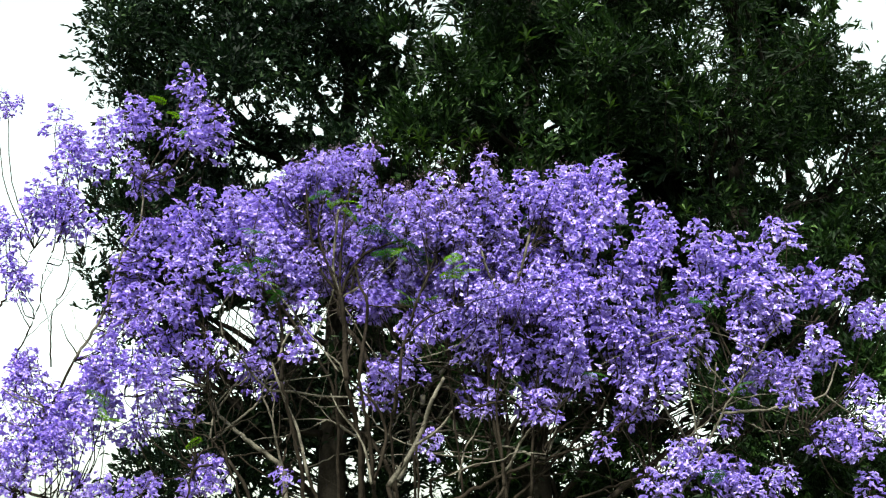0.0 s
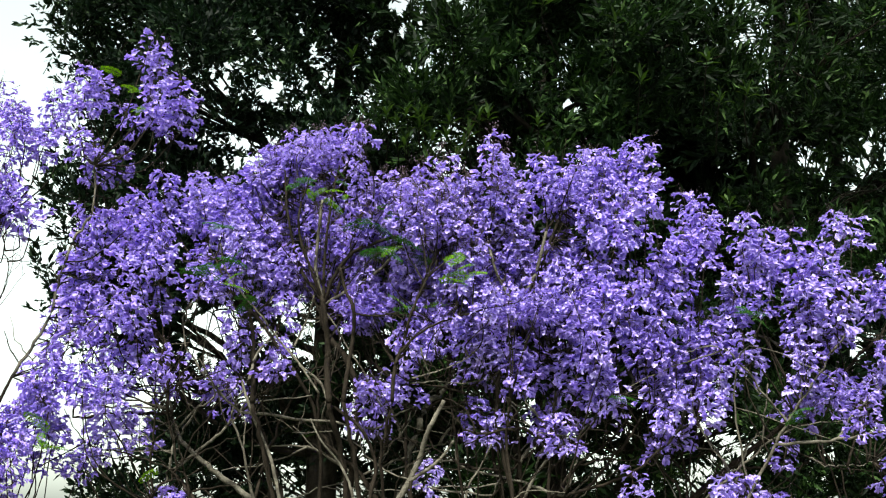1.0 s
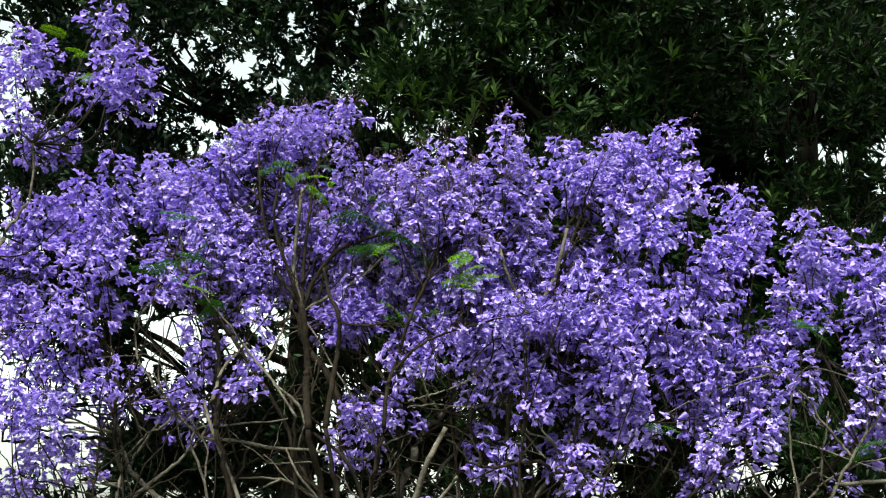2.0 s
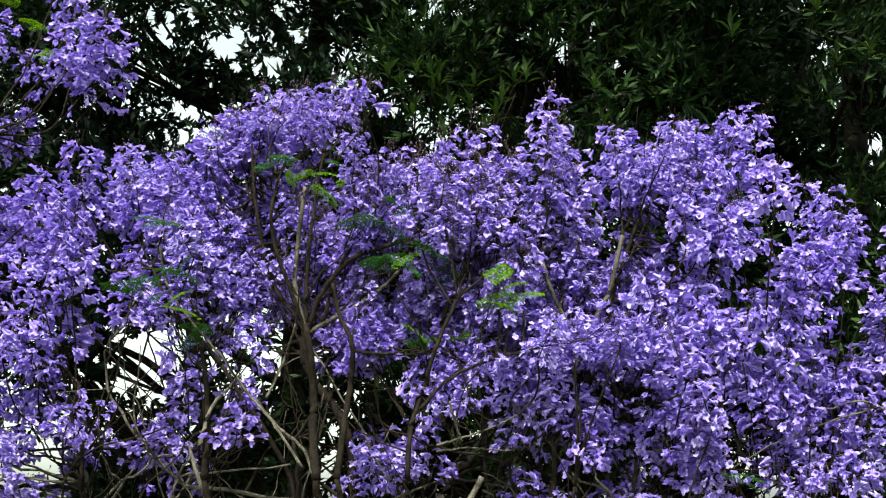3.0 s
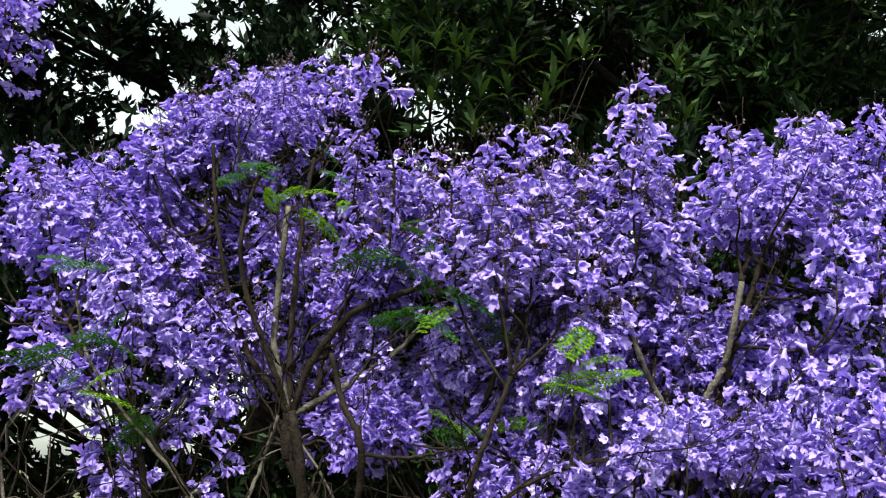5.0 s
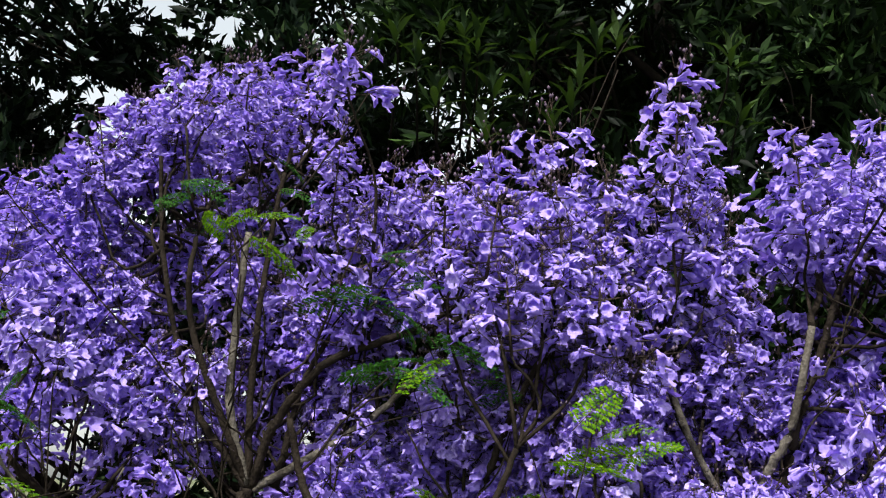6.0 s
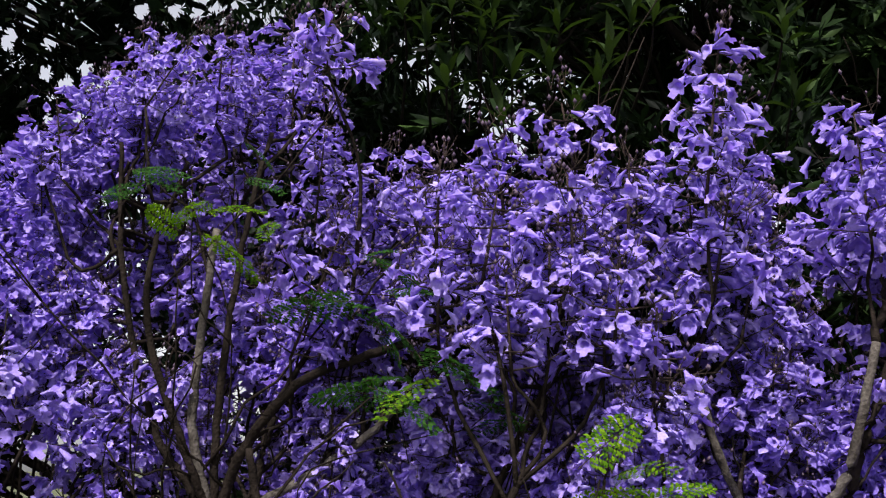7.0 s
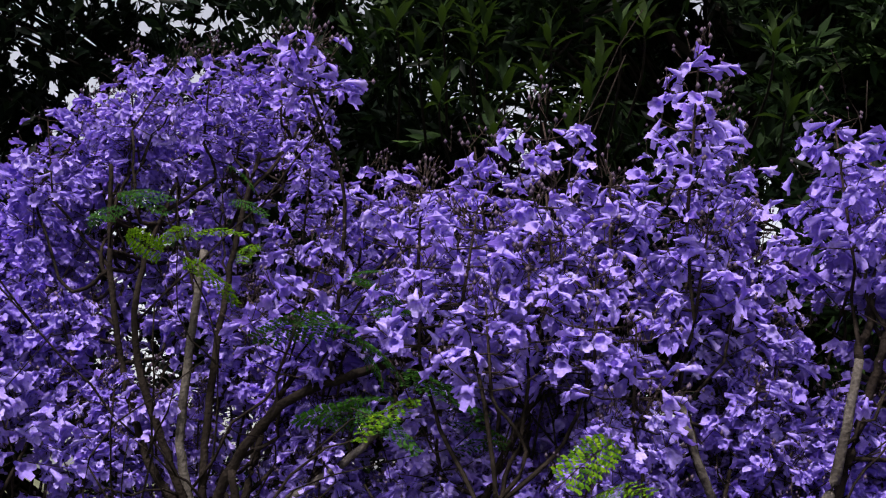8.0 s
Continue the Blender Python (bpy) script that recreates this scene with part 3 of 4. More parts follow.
SPRAY_ROWS["right_centre"] = [
    (1.04, 4.68, 3.92, 0.09, 0.04, 3), (0.87, 4.67, 3.86, 0.16, 0.11, 5), (1.12, 4.67, 3.86, 0.09, 0.09, 3), (0.72, 4.65, 3.81, 0.10, 0.09, 3),
    (1.03, 4.52, 3.63, 0.14, 0.14, 6), (0.81, 4.49, 3.53, 0.13, 0.13, 4), (1.40, 4.63, 3.71, 0.06, 0.06, 2), (1.35, 4.50, 3.55, 0.13, 0.10, 4),
    (1.23, 4.48, 3.38, 0.16, 0.13, 5), (0.90, 4.48, 3.27, 0.19, 0.14, 7), (0.65, 4.48, 3.21, 0.16, 0.11, 5), (1.13, 4.48, 3.13, 0.19, 0.14, 7),
    (0.82, 4.48, 3.01, 0.19, 0.13, 6),
]
SPRAY_ROWS["right_low"] = [
    (0.73, 4.54, 2.73, 0.13, 0.11, 4), (0.95, 4.54, 2.90, 0.14, 0.13, 4), (1.31, 4.54, 2.88, 0.19, 0.14, 7), (1.40, 4.54, 3.11, 0.16, 0.14, 5),
    (1.23, 4.54, 2.71, 0.13, 0.09, 3), (1.02, 4.54, 2.45, 0.08, 0.06, 1), (1.53, 4.54, 2.37, 0.18, 0.11, 6), (1.82, 4.54, 2.25, 0.14, 0.10, 4),
    (1.34, 4.54, 2.24, 0.11, 0.08, 2), (2.03, 4.54, 2.26, 0.09, 0.06, 1), (2.44, 4.54, 2.25, 0.09, 0.06, 1),
]
SPRAY_ROWS["right"] = [
    (1.65, 4.55, 3.53, 0.14, 0.11, 4), (1.80, 4.54, 3.43, 0.16, 0.12, 5), (2.05, 4.57, 3.61, 0.08, 0.08, 2), (1.94, 4.54, 3.24, 0.14, 0.13, 6),
    (1.90, 4.54, 3.07, 0.11, 0.09, 3), (2.25, 4.54, 3.29, 0.14, 0.09, 4), (2.35, 4.54, 3.36, 0.06, 0.04, 1), (1.58, 4.54, 3.28, 0.13, 0.11, 4),
    (1.52, 4.54, 3.03, 0.13, 0.09, 3), (1.86, 4.54, 2.87, 0.16, 0.09, 4), (2.02, 4.54, 2.81, 0.14, 0.11, 4), (2.26, 4.54, 2.96, 0.14, 0.07, 4),
    (2.50, 4.54, 3.12, 0.10, 0.06, 3), (2.45, 4.54, 2.74, 0.11, 0.06, 2), (1.78, 4.54, 2.57, 0.08, 0.04, 1), (2.34, 4.54, 2.50, 0.19, 0.08, 5),
    (2.50, 4.54, 2.62, 0.07, 0.04, 1),
]
SPRAY_ROWS["crest_right"] = [
    (0.77, 4.75, 3.77, 0.06, 0.03, 3), (0.91, 4.78, 3.86, 0.06, 0.03, 3), (0.96, 4.76, 3.80, 0.05, 0.04, 3),
]
SPRAY_ROWS["back_low"] = [
    (-0.77, 4.83, 3.68, 0.08, 0.05, 4), (-0.79, 4.80, 3.57, 0.10, 0.08, 3), (-0.61, 4.78, 3.47, 0.08, 0.07, 4), (-0.39, 4.82, 3.63, 0.07, 0.07, 3),
    (-0.24, 4.78, 3.48, 0.09, 0.07, 4),
]
SPRAY_ROWS["centre_low"] = [
    (0.12, 4.66, 3.46, 0.10, 0.05, 5), (0.24, 4.66, 3.36, 0.10, 0.06, 5), (-0.02, 4.66, 3.41, 0.06, 0.04, 2), (-0.19, 4.66, 3.46, 0.06, 0.05, 3),
    (0.40, 4.66, 3.39, 0.07, 0.06, 4), (0.06, 4.66, 3.24, 0.07, 0.04, 2),
]
SPRAY_ROWS["front_low"] = [
    (0.51, 4.52, 3.23, 0.09, 0.03, 4), (0.66, 4.52, 3.22, 0.08, 0.03, 3), (0.43, 4.52, 3.20, 0.05, 0.02, 1), (0.80, 4.52, 3.24, 0.07, 0.03, 2),
]
SPRAY_ROWS["low_centre"] = [
    (0.09, 4.70, 3.43, 0.09, 0.09, 4), (0.29, 4.70, 3.48, 0.08, 0.08, 3), (0.39, 4.70, 3.28, 0.10, 0.08, 3), (0.58, 4.70, 3.41, 0.08, 0.09, 4),
    (0.73, 4.70, 3.24, 0.12, 0.06, 5), (0.91, 4.70, 3.39, 0.10, 0.12, 5), (-0.22, 4.70, 3.29, 0.09, 0.08, 4), (-0.09, 4.70, 3.35, 0.06, 0.05, 2),
    (-0.62, 4.70, 3.32, 0.10, 0.08, 3), (-0.95, 4.72, 3.58, 0.08, 0.08, 2), (-0.88, 4.70, 3.41, 0.10, 0.06, 2),
]
SPRAY_ROWS["left_fill"] = [
    (-0.95, 4.83, 3.86, 0.10, 0.06, 4), (-0.84, 4.83, 3.87, 0.10, 0.06, 4), (-0.75, 4.83, 3.89, 0.08, 0.06, 4), (-0.67, 4.86, 4.00, 0.07, 0.06, 3),
    (-0.61, 4.86, 4.00, 0.06, 0.06, 3), (-0.79, 4.80, 3.79, 0.10, 0.07, 4), (-0.64, 4.80, 3.78, 0.09, 0.07, 3), (-0.69, 4.76, 3.64, 0.12, 0.08, 4),
    (-0.23, 4.83, 3.89, 0.06, 0.05, 3), (-0.10, 4.83, 3.89, 0.06, 0.05, 3),
]
SPRAY_ROWS["crest_top"] = [
    (0.93, 4.70, 3.95, 0.07, 0.05, 4), (1.07, 4.70, 4.03, 0.06, 0.05, 3), (0.77, 4.66, 3.86, 0.06, 0.05, 3),
]
SPRAY_ROWS["lower_fill"] = [
    (0.06, 4.62, 3.46, 0.09, 0.05, 4), (0.19, 4.60, 3.40, 0.09, 0.06, 4), (0.10, 4.62, 3.36, 0.08, 0.05, 3), (0.25, 4.60, 3.27, 0.09, 0.06, 4),
    (0.03, 4.64, 3.34, 0.08, 0.05, 3), (0.15, 4.60, 3.21, 0.09, 0.05, 4), (-0.18, 4.66, 3.28, 0.09, 0.06, 4), (0.54, 4.62, 3.51, 0.07, 0.06, 4),
    (0.51, 4.64, 3.40, 0.07, 0.06, 4), (0.54, 4.60, 3.58, 0.06, 0.06, 3), (0.70, 4.58, 3.45, 0.06, 0.06, 3), (0.77, 4.58, 3.44, 0.09, 0.06, 4),
    (-0.24, 4.70, 3.61, 0.07, 0.05, 3), (-0.14, 4.72, 3.68, 0.07, 0.05, 3), (-0.46, 4.80, 3.47, 0.08, 0.06, 3),
]
SPRAY_ROWS["front_lower"] = [
    (0.04, 4.36, 3.41, 0.06, 0.04, 3), (0.17, 4.36, 3.37, 0.06, 0.04, 3), (0.07, 4.36, 3.25, 0.06, 0.04, 3), (0.21, 4.36, 3.22, 0.06, 0.04, 3),
    (0.29, 4.36, 3.46, 0.06, 0.04, 3),
]
SPRAY_ROWS["crest_left"] = [(-0.65, 4.80, 4.05, 0.05, 0.04, 3), (-0.54, 4.80, 4.07, 0.05, 0.04, 3), (-0.73, 4.80, 3.98, 0.05, 0.04, 2), (-0.44, 4.80, 4.10, 0.05, 0.04, 2)]
SPRAY_ROWS["front_right"] = [(0.40, 4.40, 3.22, 0.07, 0.03, 3), (0.50, 4.40, 3.24, 0.07, 0.03, 4), (0.59, 4.40, 3.25, 0.07, 0.03, 4), (0.68, 4.40, 3.23, 0.07, 0.03, 3)]
NEAR_HEADS = [((0.421, 4.500, 3.790), 0.28, 0.115, 64, 0.045),
    ((0.105, 4.520, 3.778), 0.15, 0.11, 36, 0.034),
    ((0.302, 4.520, 3.731), 0.15, 0.12, 38, 0.034),
    ((0.186, 4.520, 3.649), 0.13, 0.12, 34, 0.03),
    ((-0.189, 4.520, 4.022), 0.1, 0.07, 26, 0.028),
    ((0.433, 4.520, 3.650), 0.15, 0.12, 36, 0.034),
    ((-0.004, 4.520, 3.722), 0.15, 0.12, 36, 0.034),
    ((0.265, 4.520, 3.526), 0.13, 0.12, 34, 0.034),
    ((0.072, 4.440, 3.650), 0.14, 0.115, 36, 0.032),
    ((0.175, 4.420, 3.589), 0.14, 0.115, 36, 0.032),
    ((0.270, 4.420, 3.552), 0.14, 0.115, 36, 0.032),
    ((0.119, 4.440, 3.518), 0.14, 0.115, 36, 0.032),
    ((0.329, 4.440, 3.481), 0.14, 0.115, 36, 0.032),
    ((0.004, 4.480, 3.590), 0.14, 0.115, 36, 0.032),
    ((0.213, 4.440, 3.687), 0.14, 0.115, 36, 0.032)]
LIGHT_FRONDS = [
    (-0.41, 4.40, 3.73, 1), (-0.36, 4.40, 3.77, 1), (-0.31, 4.38, 3.72, 1), (-0.25, 4.40, 3.75, 1), (-0.32, 4.42, 3.76, 1), (0.23, 4.33, 3.33, 1), (0.28, 4.33, 3.34, 1), (0.34, 4.33, 3.33, 1), (0.26, 4.33, 3.38, 1), (0.29, 4.34, 3.37, 1), (-0.03, 4.46, 3.52, 1),
    (-0.75, 4.30, 3.31, 2),
    (0.14, 4.60, 3.24, 2),
    (-1.30, 4.45, 4.29, 2),
    (-1.39, 4.45, 4.37, 1),
    (-1.25, 4.45, 4.20, 2),
    (-1.63, 4.45, 2.66, 2),
    (-1.58, 4.45, 2.58, 2),
    (-1.11, 4.45, 2.49, 1),
    (0.00, 4.50, 3.21, 1)]
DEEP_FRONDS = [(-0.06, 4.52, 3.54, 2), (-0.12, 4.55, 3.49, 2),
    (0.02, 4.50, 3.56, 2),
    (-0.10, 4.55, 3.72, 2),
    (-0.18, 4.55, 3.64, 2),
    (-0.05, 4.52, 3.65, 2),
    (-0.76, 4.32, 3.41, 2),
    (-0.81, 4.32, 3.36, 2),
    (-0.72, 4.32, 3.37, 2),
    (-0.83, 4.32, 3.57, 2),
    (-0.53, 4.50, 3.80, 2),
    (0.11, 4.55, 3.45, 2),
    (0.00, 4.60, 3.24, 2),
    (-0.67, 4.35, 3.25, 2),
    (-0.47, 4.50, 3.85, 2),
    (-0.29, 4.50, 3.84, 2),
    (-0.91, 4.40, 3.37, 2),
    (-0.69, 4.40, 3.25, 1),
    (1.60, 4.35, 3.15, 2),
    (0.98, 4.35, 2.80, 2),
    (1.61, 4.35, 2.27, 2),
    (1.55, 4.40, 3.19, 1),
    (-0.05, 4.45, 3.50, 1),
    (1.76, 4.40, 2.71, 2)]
ROSETTES = [(0.21, 5.09, 4.35),
    (0.11, 5.11, 4.25),
    (0.19, 5.12, 4.26),
    (-0.08, 5.13, 4.34),
    (0.04, 5.11, 4.40),
    (-0.03, 5.13, 4.24),
    (0.31, 5.02, 4.25),
    (0.09, 5.08, 4.13),
    (-0.13, 5.13, 4.40),
    (0.25, 5.10, 4.16),
    (0.71, 5.13, 4.19),
    (0.67, 5.03, 4.31),
    (0.36, 5.08, 4.35),
    (-0.02, 5.05, 4.38),
    (0.07, 5.09, 4.36),
    (0.41, 5.09, 4.37),
    (0.29, 5.02, 4.19),
    (0.22, 5.05, 4.88),
    (1.09, 5.05, 4.88),
    (1.58, 5.13, 4.68),
    (1.65, 5.11, 3.88),
    (1.21, 5.04, 4.54),
    (0.04, 5.12, 4.33),
    (0.71, 5.04, 4.99),
    (1.77, 5.09, 4.48),
    (-0.31, 5.04, 4.68),
    (2.05, 5.02, 4.85),
    (2.73, 5.12, 3.62),
    (2.58, 5.05, 3.64),
    (1.62, 5.05, 4.43)]

CROTCH = np.array([0.10, 4.80, 1.25])


def jacaranda():
    rng = np.random.default_rng(11)
    root = new("jacaranda_tree")
    root.location = (0.15, 4.85, 0.0)
    tagged(root, "jacaranda tree in full violet bloom with bare grey-brown branches", "tree")
    bpy.context.view_layer.update()

    def under(name, me, parent, label=""):
        ob = part(name, me, parent, label)
        ob.matrix_parent_inverse = Matrix.Translation(-Vector(root.location)) if parent is root else Matrix()
        return ob

    b = Build()
    tube(b, [(0.15, 4.85, -0.1), (0.13, 4.84, 0.4), (0.11, 4.81, 0.9), tuple(CROTCH)], 0.16, 0.11, 14, 0, 6, 0.004, rng)
    under("trunk", b.mesh("trunk", [BARK_SHADED]), root, "short stout grey-brown trunk")
    bushy = []
    nodes_at, open_wood = [], [np.array([(x, y, z)]) for x, y, z, k in (*LIGHT_FRONDS, *DEEP_FRONDS)]
    for name, (r0, r1, tone, pts) in BRANCH_LINES.items():
        line = [np.array(p) for p in pts]
        main = len(name) == 1 and name in "abcdefghijklm" or len(name) > 2
        if name in ("trunkfork", "h", "i", "j", "k", "l", "m", "trunk_dark", "trunk_side", "left_post", "rise") or line[0][2] < 2.75 and r0 > 0.0095:
            # the run from the trunk up to where the limb comes into the open
            foot, up = CROTCH + rng.normal(0, 0.02, 3), line[0]
            mid = foot * 0.55 + up * 0.45 + np.array([(up[0] - foot[0]) * 0.25, 0, -0.08]) + rng.normal(0, 0.05, 3)
            high = foot * 0.2 + up * 0.8 + rng.normal(0, 0.045, 3)
            b = Build()
            tube(b, [foot, mid, high, up], r0 * 0.95, r0 * 0.62, 8, 0, 8, 0.004, rng)
            under("limb", b.mesh("limb", [BARK_SHADED]), root)
        if not main:
            line[1:-1] = [p + rng.normal(0, 0.022, 3) for p in line[1:-1]]
        b = Build()
        tube(b, line, r0 * (0.82 if main else 0.62), r1 * (0.85 if main else 0.6), 8, 0, 8, 0.0010 if main else 0.0045, rng)
        # crooked side shoots, forked once
        full = smooth_line(line, 6)
        for i in range(3, len(full) - 2, 11 if main else 6):
            w = full[i + 1] - full[i]
            w = w / np.linalg.norm(w) + rng.normal(0, 0.6, 3) * [1, 0.6, 1] + np.array([0, 0, 0.25])
            far = rng.uniform(0.10, 0.32)
            knee = full[i] + w * far * 0.5 + rng.normal(0, 0.025, 3)
            tip = full[i] + w * far
            tube(b, [full[i], knee, tip], max(0.0022, r1 * 0.4), 0.0012, 5, 1, 4, 0.004, rng)
            tube(b, [knee, knee + (tip - knee) * 0.5 + rng.normal(0, 0.03, 3), tip + rng.normal(0, 0.08, 3)], 0.0018, 0.0009, 4, 1, 3, 0.003, rng)
        under("branch", b.mesh("branch", [BARK_LIT if tone else BARK_SHADED, BARK_SHADED]), root, "grey-tan branch in the lit tone" if tone else "")
        nodes_at += list(full[4:])
        if not main:
            bushy += list(full[4:])
        if name == "v":
            open_wood.append(full[:int(len(full) * 0.75)])
        if main:
            open_wood.append(full[int(len(full) * (0.35 if name in "jk" else 0.0)): int(len(full) * {"l": 0.45, "h": 0.6, "a": 0.7, "b": 0.7, "d": 0.65}.get(name, 0.8))])
    nodes_at, open_wood = np.array(nodes_at), np.concatenate(open_wood)
    # bare crooked shoots among the lower limbs
    bushy = np.array(bushy)
    low = bushy[(bushy[:, 2] < 2.8) & (bushy[:, 2] > 1.9)]
    for k in range(80):
        foot = low[rng.integers(0, len(low))]
        w = np.array([rng.normal(0, 0.6), rng.normal(0, 0.2), rng.uniform(0.2, 1.1)])
        w *= rng.uniform(0.25, 0.8) / np.linalg.norm(w)
        bend = np.cross(w, [0, 1, 0]) * rng.normal(0, 0.32)
        b = Build()
        r = rng.uniform(0.003, 0.0095)
        line = [foot, foot + w * 0.35 + bend * 0.6 + rng.normal(0, 0.02, 3), foot + w * 0.7 + bend + rng.normal(0, 0.02, 3), foot + w]
        tube(b, line, r, r * 0.4, 6, 0, 6, 0.0045, rng)
        for fork in (1, 2):
            side = w * rng.uniform(0.3, 0.5) + np.cross(w, [0, 1, 0]) * rng.normal(0, 0.45)
            tube(b, [line[fork], line[fork] + side * 0.5 + rng.normal(0, 0.02, 3), line[fork] + side], r * 0.6, r * 0.25, 5, 0, 4, 0.004, rng)
        under("bare_twig", b.mesh("bare_twig", [BARK_LIT if rng.random() < 0.5 else BARK_SHADED]), root)

    def twig_to(foot):
        """A thin twig from the nearest limb below up to a flower head."""
        d = np.linalg.norm((nodes_at - foot) * [1.2, 1, 0.5], axis=1) + 1.5 * np.maximum(0, nodes_at[:, 2] - foot[2] + 0.14)
        near = nodes_at[np.argmin(d)]
        flat = np.hypot(*(foot - near)[:2])
        mid = near * 0.4 + foot * 0.6 + rng.normal(0, 0.03, 3) + np.array([0, 0.04, -0.30 * flat])
        b = Build()
        tube(b, [near, mid, foot], 0.0042, 0.0024, 5, 0, 5, 0.002, rng)
        return under("twig", b.mesh("twig", [BARK_SHADED]), root)

    for row, (name, sprays) in enumerate(SPRAY_ROWS.items()):
        rng = np.random.default_rng(300 + row)
        for x, y, z, rx, rz, count in sprays:
            turn = rng.uniform(0, 2 * math.pi)
            for k in range(count):
                # heads spread evenly over the spray
                a, q = turn + k * 2.4 + rng.normal(0, 0.2), math.sqrt((k + rng.uniform(0.2, 0.8)) / count)
                s = min(1.05, 0.58 + 2.8 * min(rx, rz)) * rng.uniform(0.85, 1.1)
                foot = np.array([x + 0.82 * rx * q * math.cos(a), y + rng.normal(0.02, 0.09), z + 0.8 * rz * q * math.sin(a) - 0.125 * s])
                gap = np.hypot(open_wood[:, 0] - foot[0], open_wood[:, 2] - (foot[2] + 0.09 * s))
                if gap.min() < 0.15 and name != "front_right":
                    foot[1] = max(foot[1], open_wood[np.argmin(gap), 1] + rng.uniform(0.07, 0.15))
                twig = twig_to(foot)
                kinds = HEADS if abs(foot[0] + 0.03) < 0.68 and foot[2] > 3.3 else HEADS_PLAIN
                head = new("flower_head", kinds[rng.integers(0, len(kinds))])
                head.parent = twig
                head.matrix_parent_inverse = Matrix()
                head.matrix_basis = Matrix.LocRotScale(foot, Euler((rng.normal(0, 0.25), rng.normal(0.1, 0.25), rng.choice([0.0, math.pi]) + rng.normal(0, 0.4))), (s, s, s))
    # the foremost heads, built flower by flower
    for i, (foot, height, radius, count, step) in enumerate(NEAR_HEADS):
        foot = np.array(foot)
        twig_to(foot)
        lines, seats, ways, tips, hr = panicle_plan(500 + i, height, radius, count, step)
        b = Build()
        panicle_stalks(b, lines, tips, hr)
        head = under("flower_head", b.mesh("flower_head", [STALK, BUD]), root, "violet flower head on branched brown stalks")
        head.matrix_basis = Matrix.Translation(foot)
        rot = stand(ways, hr)
        for m3, seat in zip(rot, seats):
            ob = new("flower", FLOWER_MESHES[hr.integers(0, len(FLOWER_MESHES))])
            ob.parent = head
            ob.matrix_parent_inverse = Matrix()
            ob.matrix_basis = Matrix.Translation(seat) @ Matrix(m3.tolist()).to_4x4()
    return root


jacaranda()


# ---- fern-like leaves of the jacaranda ----
def frond_mesh(seed, mat):
    """A twice-feathered leaf about 24 cm long: midrib, paired side ribs, rows of tiny leaflets."""
    rng = np.random.default_rng(seed)
    b = Build()
    L = 0.24
    spine = lambda t: np.array([t * L, 0, 0.05 * L * math.sin(t * 2.2) - 0.28 * L * t * t])
    tube(b, [spine(t) for t in (0, 0.3, 0.6, 1)], 0.0014, 0.0006, 4, 0, 3)
    leaf = np.array([(0, 0, 0), (0.5, 0.27, 0.03), (1, 0, -0.06), (0.5, -0.27, 0.03)])
    quad = np.array([(0, 1, 2, 3)])
    pos, way = [], []
    for i in range(10):
        t = 0.12 + 0.86 * i / 9
        foot = spine(t)
        reach = 0.036 * math.sin(math.pi * (0.22 + 0.72 * t)) * rng.uniform(0.9, 1.1) + 0.012
        for side in (-1, 1):
            d = np.array([0.55, side * 0.85, -0.12 + rng.normal(0, 0.08)])
            d /= np.linalg.norm(d)
            for k in range(6):
                at = foot + d * reach * (k + 1) / 6
                at[2] -= 0.15 * reach * ((k + 1) / 6) ** 2
                for s in (-1, 1):
                    w = d * 0.5 + np.cross([0, 0, 1], d) * s + rng.normal(0, 0.12, 3)
                    pos.append(at)
                    way.append(w)
    n = len(pos)
    rot = frames_along(np.array(way), rng.normal(0, 0.4, n), rng.uniform(0.012, 0.018, n))
    v, f = many(leaf, quad, np.concatenate([rot, np.array(pos)[:, :, None]], axis=2))
    b.add(v, f.tolist(), 1)
    return b.mesh("leaf_frond", [STALK, mat], False)


def fronds():
    rng = np.random.default_rng(21)
    light = [frond_mesh(s, FERN) for s in (1, 2, 3)]
    deep = [frond_mesh(s, FERN_SHADED) for s in (4, 5)]
    tree = bpy.data.objects["jacaranda_tree"]
    for meshes, seats in ((light, LIGHT_FRONDS), (deep, DEEP_FRONDS)):
        for x, y, z, count in seats:
            for k in range(count):
                ob = part("leaf_frond", meshes[rng.integers(0, len(meshes))], tree, "feathery green leaf")
                turn = rng.choice([0.0, math.pi]) + rng.normal(0, 0.7)
                s = rng.uniform(0.30, 0.46) if z > 3.7 else rng.uniform(0.42, 0.66)
                foot = Vector((x, y, z)) - Vector((math.cos(turn), math.sin(turn), 0)) * 0.10 * s
                ob.matrix_parent_inverse = Matrix.Translation(-Vector(tree.location))
                ob.matrix_basis = Matrix.LocRotScale(foot, Euler((rng.normal(0.5, 0.5), rng.normal(-0.2, 0.4), turn)), (s, s, s))


fronds()


# ---- evergreen trees behind ----
LEAF_V = np.array([(0, 0, 0), (0.50, 0.13, 0.03), (0.50, -0.13, 0.03), (0.52, 0, -0.02), (1, 0, -0.10)])
LEAF_F = np.array([(0, 3, 1), (0, 2, 3), (1, 3, 4), (3, 2, 4)])
FAR_V = np.array([(0, 0, 0), (0.48, 0.11, 0.02), (0.48, -0.11, 0.02), (1, 0, -0.08)])
FAR_F = np.array([(0, 2, 1), (1, 2, 3)])
ROUND_V = FAR_V * [1, 1.7, 1]
BROAD_V = LEAF_V * [1, 1.45, 1.25]
